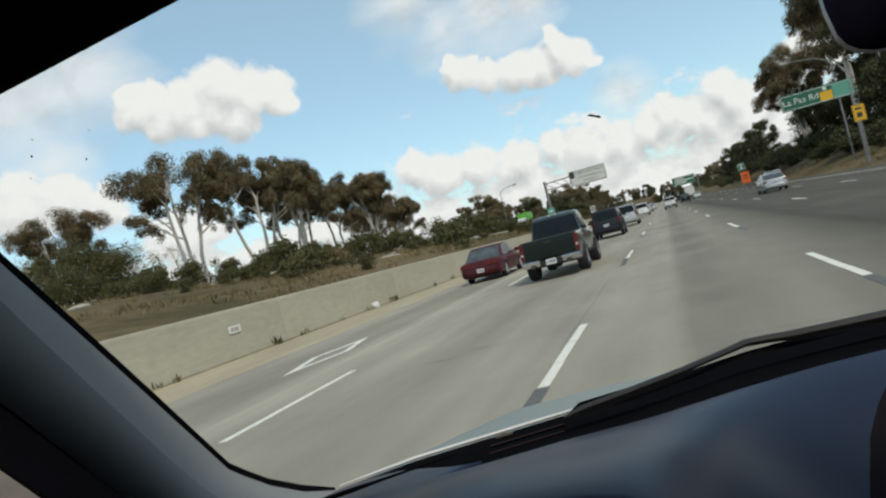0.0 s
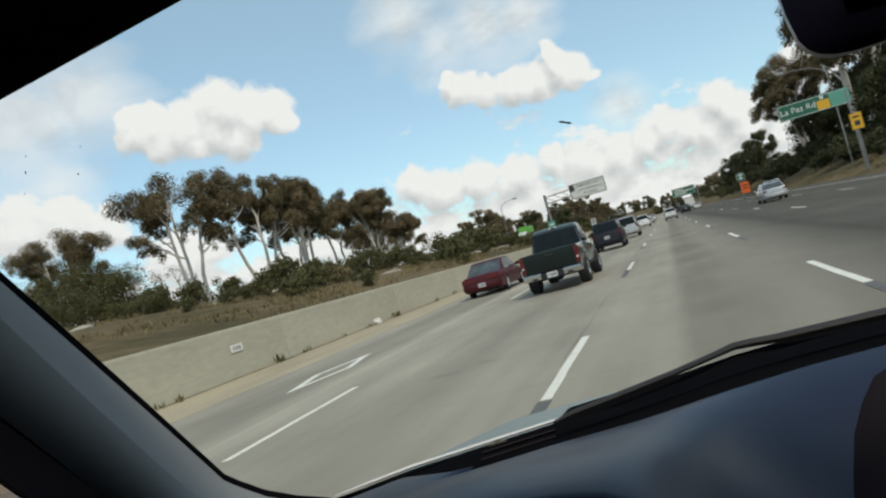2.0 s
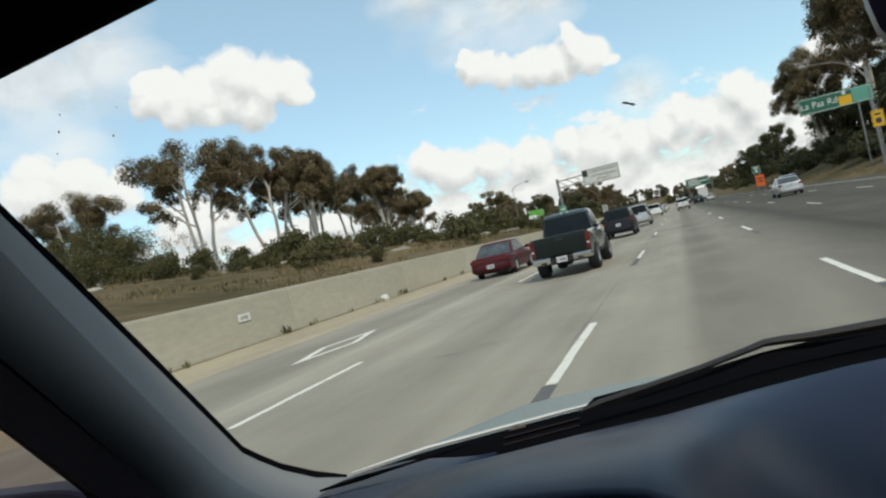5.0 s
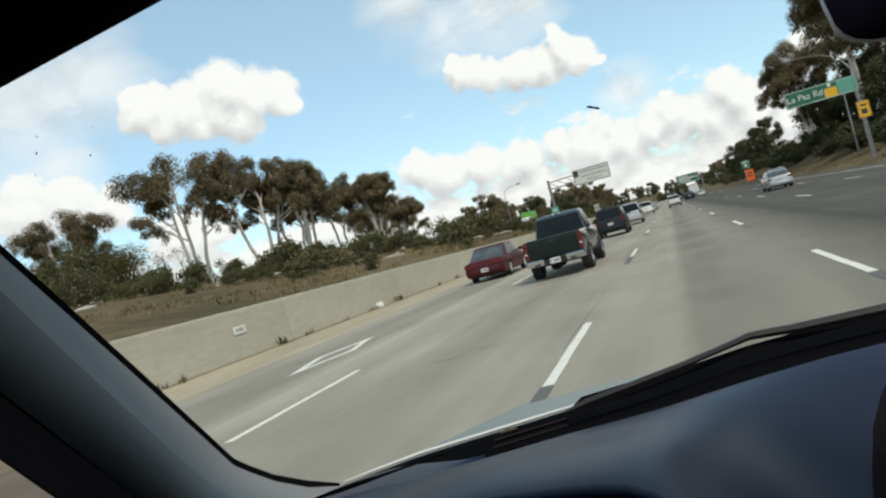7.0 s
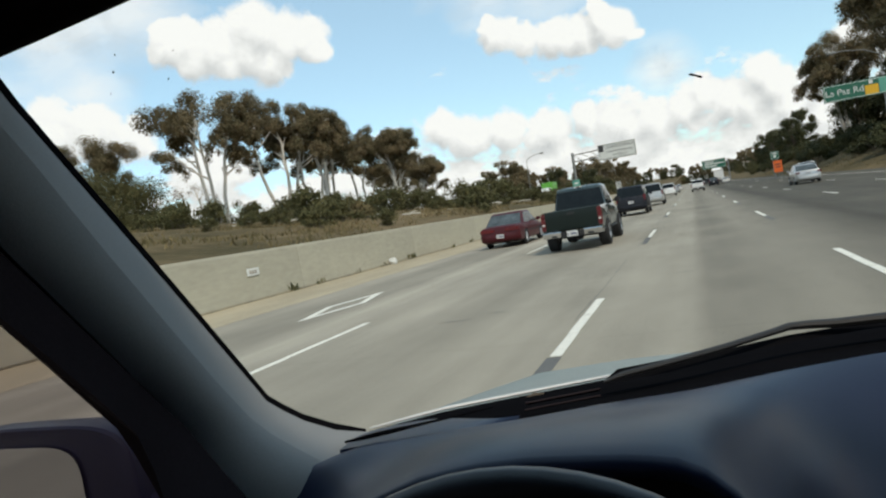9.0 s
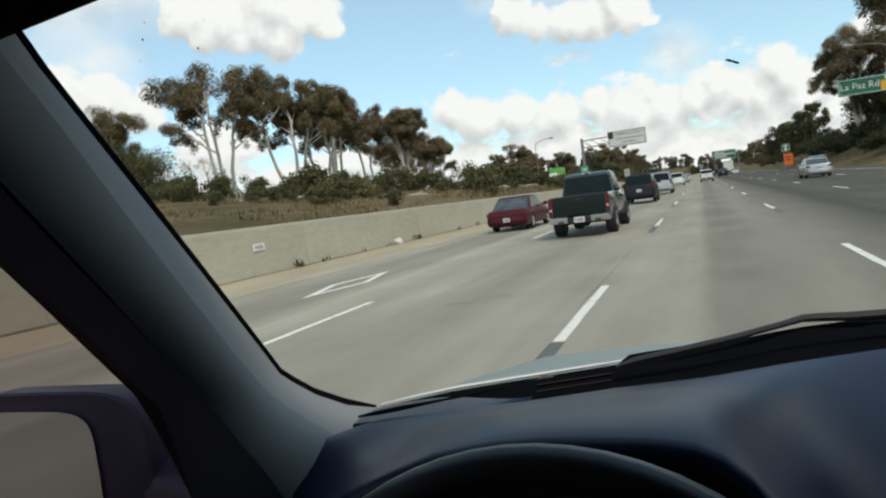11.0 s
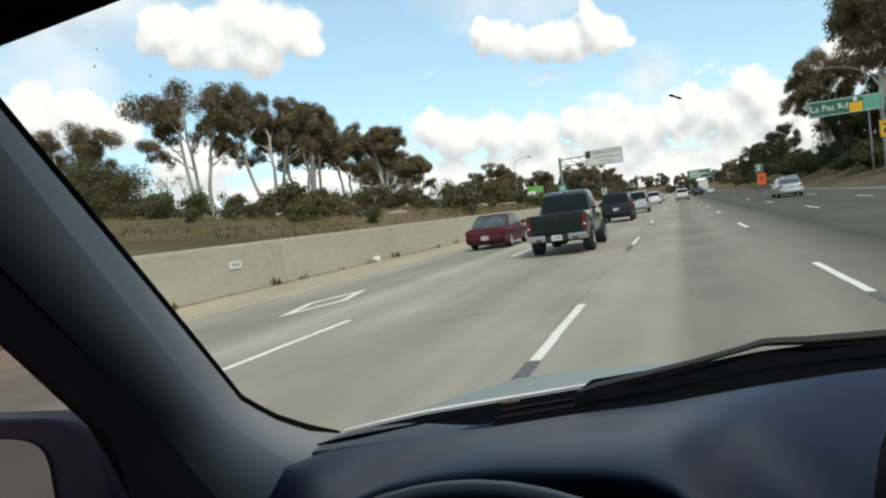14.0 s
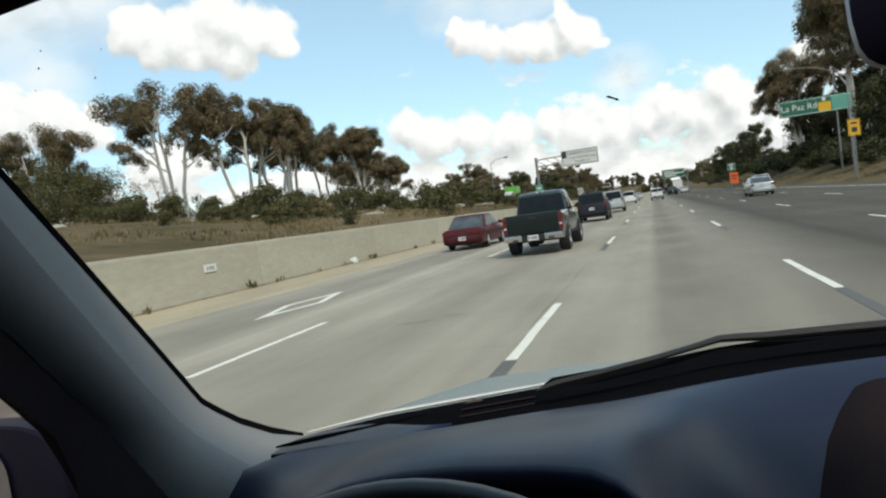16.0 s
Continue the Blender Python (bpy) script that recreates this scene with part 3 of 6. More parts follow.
def curve_at(pts, x):
    """The point of a polyline, sorted by x, at x."""
    xs = [p[0] for p in pts]
    return Vector([x] + [float(np.interp(x, xs, [p[k] for p in pts])) for k in (1, 2)])


# pillar: glass edge, crease of the trim and edge of the door opening, from the top downwards
GLASS = [(-0.862, 0.398, 1.612), (-0.884, 0.420, 1.597), (-0.896, 0.460, 1.557), (-0.901, 0.496, 1.519), (-0.913, 0.585, 1.425), (-0.925, 0.670, 1.335), (-0.939, 0.760, 1.240),
         (-0.949, 0.812, 1.187), (-0.950, 0.843, 1.164), (-0.938, 0.872, 1.138), (-0.907, 0.902, 1.112), (-0.870, 0.930, 1.097)]
GLASS = [(x - 0.007 * min(1.0, (11 - i) / 4), y, z - 0.002) for i, (x, y, z) in enumerate(GLASS)]
CREASE = [(-0.890, 0.380, 1.640), (-0.915, 0.40, 1.620), (-0.926, 0.44, 1.565), (-0.928, 0.487, 1.508), (-0.928, 0.540, 1.432), (-0.928, 0.603, 1.346), (-0.926, 0.676, 1.246),
          (-0.920, 0.718, 1.188), (-0.905, 0.735, 1.160), (-0.880, 0.748, 1.135), (-0.845, 0.755, 1.110), (-0.815, 0.76, 1.085)]
DOOR = [(-0.900, 0.20, 1.620), (-0.900, 0.23, 1.580), (-0.900, 0.26, 1.53), (-0.900, 0.300, 1.475), (-0.900, 0.360, 1.408), (-0.900, 0.425, 1.334), (-0.900, 0.470, 1.281),
        (-0.900, 0.500, 1.243), (-0.895, 0.507, 1.20), (-0.89, 0.508, 1.15), (-0.885, 0.508, 1.09), (-0.88, 0.508, 1.02)]
SEAT = Vector((-0.34, 0.03, 1.395))                       # about where the driver's eye is
DOOR = [Vector(d).lerp(Vector(c), 0.10) for c, d in zip(CREASE, DOOR)]
CREASE = [Vector(c).lerp(SEAT, 0.075 * min(1.0, i / 2)) for i, c in enumerate(CREASE)]       # the trim stands out towards the cabin at its crease
bm = bmesh.new()
rings, dark_rings = [], []
for i, (g, c, d) in enumerate(zip(GLASS, CREASE, DOOR)):
    g, c, d = Vector(g), Vector(c), Vector(d)
    far = 0.56 - 0.018 * i                                 # how far the trim reaches towards the door
    back = 0.012 + 0.0024 * i
    d.x += 0.008
    inn = Vector((0.003, -0.001, 0.0))
    sec = [g + Vector((-0.03, 0.02, 0)), g]
    for k in range(1, 5):
        f = k / 5
        sec.append(g.lerp(c, f) + inn * sin(pi * f))
    sec.append(c.lerp(g, 0.06) + inn * 0.5)
    for turn in (0.2, 0.4, 0.58, 0.73, 0.85, 0.94, 1.0):            # the trim rounds away towards the door
        sec.append(c.lerp(d, far * turn) + inn * 0.6 + Vector((-back * turn ** 3, 0, 0)))
    sec.append(c.lerp(d, far + 0.02) + Vector((-0.09, 0.04, 0)))
    rings.append(sec)
    dsec = [c.lerp(d, far - 0.08) + Vector((-0.075, 0, 0)), c.lerp(d, far + 0.02) + Vector((-back - 0.001, 0, 0))]
    for f in (far + 0.06, 0.70, 0.82, 0.92, 1.0):
        dsec.append(c.lerp(d, f) + Vector((-0.034 * (1 - f), 0, 0)))
    dsec += [d + Vector((-0.012, 0.012, 0)), d + Vector((-0.035, 0.10, 0)), c.lerp(d, 0.4) + Vector((-0.085, 0.05, 0))]
    dark_rings.append(dsec)
loft(bm, rings)
pillar = own_part("a_pillar", bm, "pillar", None, "grey moulded pillar trim")
row = len(rings[0])
crease = {(k * row + 6, (k + 1) * row + 6) for k in range(len(rings) - 1)}
for e in pillar.data.edges:
    if tuple(sorted(e.vertices)) in crease:
        e.use_edge_sharp = True
# door frame; the trim's shade towards the door is put into its black
bm = bmesh.new()
loft(bm, dark_rings)
part("door_frame", bm, "dash_dark", pillar, "door frame and shaded end of the trim, coloured black")
bm = bmesh.new()
loft(bm, [[Vector(c).lerp(Vector(d), f) + Vector((x, 0.01, 0)) for f, x in ((0.08, -0.056), (0.62, -0.032), (0.66, -0.09), (0.08, -0.095))] for c, d in zip(CREASE, DOOR)])
part("pillar_core", bm, "dash_dark", pillar, "black backing behind the trim")
bm = bmesh.new()
tube(bm, [Vector(p) + Vector((-0.008, 0.004, 0.0)) for p in GLASS], [0.0092] * (len(GLASS) - 1) + [0.004], 8)
part("seal", bm, "seal", pillar, "black rubber glass seal")

# door and closed sides of the cabin
bm = bmesh.new()
box(bm, (-1.0, -1.25, 0.35), (-0.90, 0.52, 0.93), 0.02)
box(bm, (-1.0, 0.50, 0.35), (-0.895, 0.78, 1.06), 0.01)
own_part("driver_door", bm, "dash_dark", None, "black inner door panel")
bm = bmesh.new()
box(bm, (0.98, -1.25, 0.35), (1.06, 1.38, 0.95), 0.02)
own_part("passenger_door", bm, "dash_dark", None, "black inner door panel")
bm = bmesh.new()
box(bm, (-1.0, -1.33, 0.3), (1.06, -1.25, 1.70), 0.02)
own_part("rear_panel", bm, "headliner")
bm = bmesh.new()
box(bm, (-1.0, -1.3, 0.28), (1.06, 1.0, 0.35), 0.01)
own_part("floor_pan", bm, "dash_dark")
# roof; its unseen front edge is lengthened to keep sun off the dashboard
bm = bmesh.new()
loft(bm, [[(-0.98, y, z - 0.05), (-0.93, y, z), (-0.4, y, z + 0.03), (0.4, y, z + 0.03), (0.99, y, z), (1.04, y, z - 0.05), (1.04, y, z - 0.07), (-0.98, y, z - 0.07)] for y, z in ((0.44, 1.715), (0.30, 1.745), (0.0, 1.78), (-0.6, 1.80), (-1.2, 1.78), (-1.36, 1.74))])
own_part("roof_skin", bm, "hood", None, "pale blue painted roof")
# closed sides of the rear of the cabin
bm = bmesh.new()
box(bm, (-1.0, -1.25, 0.9), (-0.92, -0.25, 1.62), 0.02)
own_part("rear_side_panel", bm, "headliner")
# unseen panel added over the passenger windows to keep light off the dashboard
bm = bmesh.new()
slab(bm, [(1.03, -1.25, 0.93), (1.03, 1.38, 0.93), (1.03, 1.38, 1.08), (1.03, 0.40, 1.63), (1.03, -1.25, 1.66)], 0.05)
own_part("passenger_light_block", bm, "headliner", None, "", False)

bm = bmesh.new()
box(bm, (-0.97, 0.55, 0.6), (-0.79, 0.80, 1.01), 0.02)
own_part("kick_panel", bm, "dash_dark", None, "black panel beside the dashboard")

# headliner: its front edge runs above the windscreen
bm = bmesh.new()
edge = [(-1.02, 0.150, 1.418), (-0.827, 0.184, 1.452), (-0.6, 0.229, 1.491), (-0.377, 0.272, 1.530), (-0.1, 0.325, 1.578), (0.3, 0.38, 1.62), (1.06, 0.36, 1.62)]
rows = []
for p in edge:
    p = Vector(p)
    rows.append([p, p + Vector((0, 0.004, 0.012)), p + Vector((0, -0.02, 0.045)), Vector((p.x, -0.2, max(p.z + 0.10, 1.66))), Vector((p.x, -1.3, 1.68)),
                 Vector((p.x, -1.3, 1.66)), Vector((p.x, -0.2, max(p.z + 0.06, 1.63))), p + Vector((0, -0.04, 0.012)), p + Vector((0, -0.01, -0.002))])
loft(bm, rows)
own_part("headliner", bm, "headliner", None, "near-black cloth headliner")

# added dark strip: hides the bright gap over the glass from the dashboard
bm = bmesh.new()
box(bm, (-0.84, 0.28, 1.650), (1.00, 0.47, 1.70), 0.012)
own_part("header_light_block", bm, "headliner", None, "added dark strip that blocks light above the windscreen")

# dashboard
REAR = [(-0.95, 0.665, 1.145), (-0.80, 0.712, 1.150), (-0.688, 0.757, 1.150), (-0.583, 0.797, 1.150), (-0.499, 0.837, 1.150), (-0.391, 0.877, 1.150),
        (-0.293, 0.933, 1.150), (-0.182, 0.985, 1.150), (0.1, 1.07, 1.15), (0.5, 1.11, 1.15), (1.05, 1.03, 1.15)]
LIP = [(-0.90, 0.60, 1.03), (-0.83, 0.600, 1.05), (-0.80, 0.595, 1.075), (-0.76, 0.58, 1.105), (-0.725, 0.568, 1.128), (-0.692, 0.560, 1.146), (-0.65, 0.560, 1.164), (-0.62, 0.560, 1.175), (-0.570, 0.560, 1.185), (-0.516, 0.560, 1.190),
       (-0.43, 0.560, 1.190), (-0.40, 0.560, 1.186), (-0.373, 0.556, 1.176), (-0.347, 0.545, 1.152), (-0.32, 0.52, 1.11), (-0.29, 0.47, 1.00), (-0.25, 0.44, 0.84), (-0.20, 0.42, 0.72), (-0.1, 0.42, 0.64), (0.2, 0.46, 0.60), (1.05, 0.50, 0.58)]
bm = bmesh.new()
rows = []
xs = [-0.84 + 0.02 * k for k in range(39)] + [-0.05 + 0.08 * k for k in range(14)]
for x in xs:
    a, b = curve_at(REAR, x), curve_at(LIP, x)
    side = ease((-0.75 - x) / 0.10)                       # falls away beside the pillar
    row = [a + Vector((0, 0.02, -0.03)), a + Vector((0, 0.004, -0.004 - 0.03 * side))]
    for k in range(1, 13):
        f = k / 12
        p = a.lerp(b, f)
        late = ease((x + 0.36) / 0.14)
        p.z = a.z + (b.z - a.z) * (ease(f) * (1 - late) + f ** 1.35 * late) - 0.02 * side * (1 - f) + 0.006 * sin(pi * f)
        row.append(p)
    for k in range(1, 5):                                  # rounded lip
        t = k / 4 * pi * 0.62
        row.append(b + Vector((0, -0.011 * sin(t), -0.011 * (1 - cos(t)))))
    row.append(b + Vector((0, 0.02, -0.022)))
    rows.append(row)
loft(bm, rows, closed=False)
dashboard = own_part("dashboard", bm, "dash", None, "blue-grey grained vinyl dashboard")
bm = bmesh.new()
loft(bm, [[curve_at(LIP, x) + Vector((0, 0.02, -0.018)), curve_at(LIP, x) + Vector((0, 0.035, -0.05)), Vector((x, 0.62 if x < -0.3 else 0.5, 0.95)), Vector((x, 0.62 if x < -0.3 else 0.5, 0.5))] for x in xs], closed=False)
part("instrument_recess", bm, "dash_dark", dashboard, "black shaded instrument recess")
# centre console; shade on its side is put into one black colour
bm = bmesh.new()
rings = []
for k in range(16):
    u = 0.012 * k if k < 10 else 0.12 + 0.09 * (k - 10)
    g = -0.040 * (1 - ease(u / 0.10)) ** 1.3                   # its edge rounds down into the vinyl
    ring = []
    for y, z in ((0.965, 0.90), (0.962, 1.120), (0.945, 1.140), (0.90, 1.133), (0.86, 1.120), (0.82, 1.101), (0.77, 1.076), (0.72, 1.035), (0.67, 0.96), (0.66, 0.80), (0.92, 0.80)):
        ring.append((-0.185 - max(0.0, 0.94 - y) * 0.32 + u, y, z + (g if z > 0.95 else 0.0)))
    rings.append(ring)
loft(bm, rings)
part("centre_console", bm, "dash_dark", dashboard, "centre console rising from the dashboard, coloured black for its shade")
# strip of rubber and black plastic between dashboard and glass
COWL = [(-0.95, 0.90, 1.092), (-0.868, 0.929, 1.097), (-0.772, 1.011, 1.097), (-0.650, 1.077, 1.097), (-0.515, 1.149, 1.097), (-0.394, 1.227, 1.097), (-0.236, 1.343, 1.097),
        (-0.099, 1.390, 1.097), (0.2, 1.44, 1.097), (0.6, 1.45, 1.097), (1.05, 1.38, 1.097)]
bm = bmesh.new()
rows = []
fill = []
for x in [-0.79 + 0.02 * k for k in range(92)]:
    a, b = curve_at(REAR, x), curve_at(COWL, x - 0.078 + 0.078 * ease((x + 0.79) / 0.4))
    c = b.lerp(a, 0.06 + 0.94 * ease((x + 0.79) / 0.20))
    if x < -0.59:
        fill.append([a + Vector((0.0, -0.006, -0.012)), a + Vector((0, -0.004, -0.003)), a.lerp(c, 0.5) + Vector((0, 0, 0.0015)), c + Vector((0, 0.006, -0.001))])
    out_ = 0.012 * ease((x + 0.72) / 0.1) - 0.004
    rows.append([c + Vector((0, 0.0, -0.012)), c + Vector((0, 0.008, -0.003)), c.lerp(b, 0.5) + Vector((0, 0, -0.004)), b, b + Vector((0, out_, -0.012)), b + Vector((0, out_, -0.06))])
loft(bm, rows, closed=False)
cowl = own_part("cowl", bm, "seal", None, "black plastic cowl under the windscreen")
# sunlit gleam along the foot of the glass, put into a pale tube
bm = bmesh.new()
tube(bm, [curve_at(COWL, x) + Vector((0, 0.004, 0.0035)) for x in (-0.868, -0.82, -0.772, -0.71, -0.65, -0.58, -0.515, -0.46)], [0.001, 0.0026, 0.003, 0.003, 0.003, 0.003, 0.0024, 0.001], 6)
part("bright_edge", bm, "edge", cowl, "bright sunlit edge of the glass")
bm = bmesh.new()
loft(bm, fill, closed=False)
part("corner_trim", bm, "dash", cowl, "vinyl trim in the corner of the glass")
for u, v in (((-0.609, 0.900, 1.134), (-0.516, 0.948, 1.134)), ((-0.602, 0.868, 1.1345), (-0.511, 0.914, 1.1345))):
    bm = bmesh.new()
    u, v = Vector(u), Vector(v)
    loft(bm, [[p + Vector((0, -0.003, 0.001)), p + Vector((0, -0.002, 0.0022)), p + Vector((0, 0.002, 0.002)), p + Vector((0, 0.003, -0.003))] for p in (u, v)])
    part("vent_slat", bm, "headliner", dashboard, "dark defroster slat", False)
# scrap of film lying where dashboard and pillar meet
bm = bmesh.new()
tube(bm, [curve_at(REAR, -0.787 + 0.0235 * k) + Vector((0, 0.003 + 0.0022 * k, 0.003 + 0.0012 * k)) for k in range(8)], [0.0012, 0.0028, 0.003, 0.0022, 0.0016, 0.0014, 0.0012, 0.0008], 6)
part("loose_gasket", bm, "seal", dashboard, "loose black strip of gasket")

# steering wheel
wheel_at = Matrix.Translation((-0.478, 0.305, 1.066)) @ Matrix.Rotation(radians(66), 4, "X")
bm = bmesh.new()
R, r = 0.187, 0.0145
rings = [[((R + r * cos(b)) * cos(a), (R + r * cos(b)) * sin(a), r * sin(b)) for b in [2 * pi * j / 10 for j in range(10)]] for a in [2 * pi * k / 64 for k in range(64)]]
rings.append(rings[0])
rows = [[bm.verts.new(p) for p in q] for q in rings[:-1]]
rows.append(rows[0])
for a, b in zip(rows, rows[1:]):
    for k in range(10):
        bm.faces.new((a[k], a[(k + 1) % 10], b[(k + 1) % 10], b[k]))
bm.transform(wheel_at)
steering = own_part("steering_wheel", bm, "wheel_grip", None, "dark navy steering wheel rim")
bm = bmesh.new()
tube(bm, [(0, 0, -0.12), (0, 0, -0.03), (0, 0, 0.0)], [0.05, 0.075, 0.06], 16)
for a in (200, 270, 340):
    d = Vector((cos(radians(a)), sin(radians(a)), 0))
    tube(bm, [d * 0.05 + Vector((0, 0, -0.03)), d * 0.12 + Vector((0, 0, -0.015)), d * 0.185], [0.02, 0.016, 0.013], 8)
bm.transform(wheel_at)
part("hub", bm, "dash_dark", steering)

# windscreen and what sticks to it
bm = bmesh.new()
rows = []
top = [(-0.862, 0.41, 1.622), (-0.4, 0.36, 1.66), (0.1, 0.36, 1.68), (1.03, 0.42, 1.62)]
up = [Vector(p) for p in GLASS[::-1]]
rows.append([up[min(len(up) - 1, round(f * (len(up) - 1)))] + Vector((-0.012, 0.014, 0.0)) for f in (0, 0.2, 0.4, 0.6, 0.8, 1.0)])
for x in [-0.80 + 0.152 * k for k in range(13)]:
    a, b = curve_at(COWL, x), curve_at(top, x)
    rows.append([a.lerp(b, f) + Vector((0, 0.05 * sin(pi * f), 0.05 * sin(pi * f))) for f in (0, 0.2, 0.4, 0.6, 0.8, 1.0)])
loft(bm, rows, closed=False)
screen = own_part("windscreen", bm, "pane", None, "clear curved windscreen with specks")
screen.visible_shadow = False
bm = bmesh.new()
tube(bm, [(-0.3535, 0.519, 1.4658), (-0.3515, 0.519, 1.4653), (-0.349, 0.519, 1.4640), (-0.3465, 0.519, 1.4627), (-0.345, 0.519, 1.4620)], [0.0003, 0.0009, 0.0006, 0.0009, 0.0003], 7)
part("splat", bm, "seal", screen, "small dark smear on the glass")
for px_, py_, pz_, sz in ((-0.823, 0.500, 1.571, 0.0016), (-0.818, 0.500, 1.585, 0.0011), (-0.765, 0.500, 1.552, 0.0013), (-0.83, 0.50, 1.553, 0.0009), (-0.755, 0.50, 1.574, 0.0008)):
    bm = bmesh.new()
    bmesh.ops.create_icosphere(bm, subdivisions=1, radius=sz * 0.65, matrix=Matrix.LocRotScale((px_, py_, pz_), None, (1, 0.4, 1.4)))
    part("speck", bm, "dash_dark", screen)
bm = bmesh.new()
tube(bm, [(-0.650, 1.045, 1.100), (-0.636, 1.052, 1.103), (-0.622, 1.058, 1.101)], [0.0015, 0.004, 0.002], 6)
part("leaf_scrap", bm, "bark_dark", screen, "scrap of dry leaf")

bm = bmesh.new()
slab(bm, [(-0.945, 0.62, 0.90), (-0.945, -0.26, 0.90), (-0.945, -0.26, 1.62), (-0.945, 0.22, 1.62), (-0.945, 0.62, 1.16)], 0.004)
side_glass = own_part("driver_window", bm, "side_pane", None, "dark tinted side window", False)
side_glass.visible_shadow = False
# wiper
bm = bmesh.new()
tube(bm, [(-0.499, 0.878, 1.163), (-0.477, 0.900, 1.165), (-0.424, 0.939, 1.166), (-0.354, 0.997, 1.167), (-0.294, 1.051, 1.169), (-0.262, 1.083, 1.170), (-0.235, 1.094, 1.168), (-0.20, 1.099, 1.166), (-0.08, 1.120, 1.165), (0.15, 1.17, 1.16)],
     [0.002, 0.0042, 0.0046, 0.0046, 0.0048, 0.0056, 0.0062, 0.0066, 0.0075, 0.008], 8)
wiper = own_part("wiper", bm, "trim", None, "black wiper arm at rest")
bm = bmesh.new()
rows = []
for k, (x, y) in enumerate(((-0.500, 0.915), (-0.488, 0.922), (-0.426, 0.956), (-0.354, 1.014), (-0.264, 1.075), (-0.154, 1.12), (-0.02, 1.16), (0.2, 1.20))):
    h = 0.006 if k == 0 else 0.014 if k < 3 else 0.007
    rows.append([(x, y, 1.149), (x - 0.004, y + 0.01, 1.149 + h * 0.6), (x, y + 0.016, 1.149 + h), (x + 0.004, y + 0.02, 1.149)])
loft(bm, rows)
part("blade", bm, "seal", wiper, "black rubber wiper blade")

# hood, mostly hidden below the glass; its pale blue stands in for a windscreen reflection
bm = bmesh.new()
rows = []
for k in range(27):
    f = k / 26
    x = -1.0 + 2.05 * f
    far = float(np.interp(x, (-1.0, -0.92, -0.77, -0.59, -0.3), (1.258, 1.383, 1.60, 1.668, 1.70)))
    rows.append([(x, 1.0 + 0.18 * sin(pi * f), 0.96), (x, (1.1 + far) / 2, 1.0), (x, far, 1.0), (x, far + 0.05, 0.985), (x, far + 0.35, 0.92), (x, far + 0.5, 0.6)])
loft(bm, rows, closed=False)
own_part("hood", bm, "hood", None, "pale blue hood coloured like a windscreen reflection")

# inside mirror
bm = bmesh.new()
rings = []
for d, s in ((0.0, 0.86), (0.006, 1.0), (0.03, 0.97), (0.045, 0.7)):
    ring = []
    for k in range(28):
        a = 2 * pi * k / 28
        ring.append((-0.055 + s * 0.127 * abs(cos(a)) ** 0.35 * (1 if cos(a) > 0 else -1), 0.585 + d, 1.512 + s * 0.045 * abs(sin(a)) ** 0.55 * (1 if sin(a) > 0 else -1)))
    rings.append(ring)
loft(bm, rings)
bm.transform(Matrix.Translation((-0.055, 0.6, 1.512)) @ Matrix.Rotation(radians(-6), 4, "Y") @ Matrix.Translation((0.055, -0.6, -1.512)))
inside_mirror = own_part("inside_mirror", bm, "mirror_shell", None, "black inside mirror shell")
bm = bmesh.new()
tube(bm, [(-0.03, 0.61, 1.55), (-0.03, 0.60, 1.62), (-0.03, 0.50, 1.67)], 0.012, 8)
part("stalk", bm, "dash_dark", inside_mirror)
bm = bmesh.new()
slab(bm, [(-0.145, 0.5845, 1.485), (0.04, 0.5845, 1.475), (0.04, 0.5845, 1.535), (-0.145, 0.5845, 1.545)], 0.003)
part("mirror_glass", bm, "mirror_glass", inside_mirror, "", False)

# door mirror
bm = bmesh.new()
rings = []
for d, s in ((-0.005, 0.97), (0.0, 1.0), (0.05, 0.98), (0.11, 0.85), (0.14, 0.5)):
    ring = []
    for k in range(32):
        a = 2 * pi * k / 32
        ring.append((-1.478 + s * 0.222 * abs(cos(a)) ** 0.45 * (1 if cos(a) > 0 else -1), 0.85 + d, 1.03 + s * 0.126 * abs(sin(a)) ** 0.45 * (1 if sin(a) > 0 else -1)))
    rings.append(ring)
loft(bm, rings)
door_mirror = own_part("door_mirror", bm, "mirror_shell", None, "dark blue door mirror shell")
bm = bmesh.new()
ring = []
for k in range(32):
    a = 2 * pi * k / 32
    ring.append((-1.520 + 0.155 * abs(cos(a)) ** 0.4 * (1 if cos(a) > 0 else -1), 0.841, 1.018 + 0.106 * abs(sin(a)) ** 0.4 * (1 if sin(a) > 0 else -1)))
slab(bm, ring[::-1], 0.002)
part("mirror_glass", bm, "mirror_glass", door_mirror, "", False)
bm = bmesh.new()
tube(bm, [(-0.99, 0.80, 0.98), (-1.15, 0.86, 0.98), (-1.30, 0.90, 0.98)], [0.05, 0.045, 0.05], 10)
part("mirror_foot", bm, "mirror_shell", door_mirror)
# lower outside of the car
bm = bmesh.new()
for x in (-1.06, 1.0):
    box(bm, (x, -1.4, 0.3), (x + 0.06, 1.15, 0.82), 0.02)
box(bm, (-1.0, 2.0, 0.3), (1.05, 2.12, 0.75), 0.03)
own_part("outer_panels", bm, "hood", None, "pale blue painted body panels")
for x in (-0.9, 0.9):
    for y in (-1.1, 1.55):
        bm = bmesh.new()
        lathe(bm, [(-0.1, 0.18), (-0.1, 0.29), (-0.07, 0.318), (0.07, 0.318), (0.1, 0.29), (0.1, 0.18)], 20)
        bm.transform(Matrix.Translation((x, y, 0.318)))
        own_part("tyre", bm, "tyre")

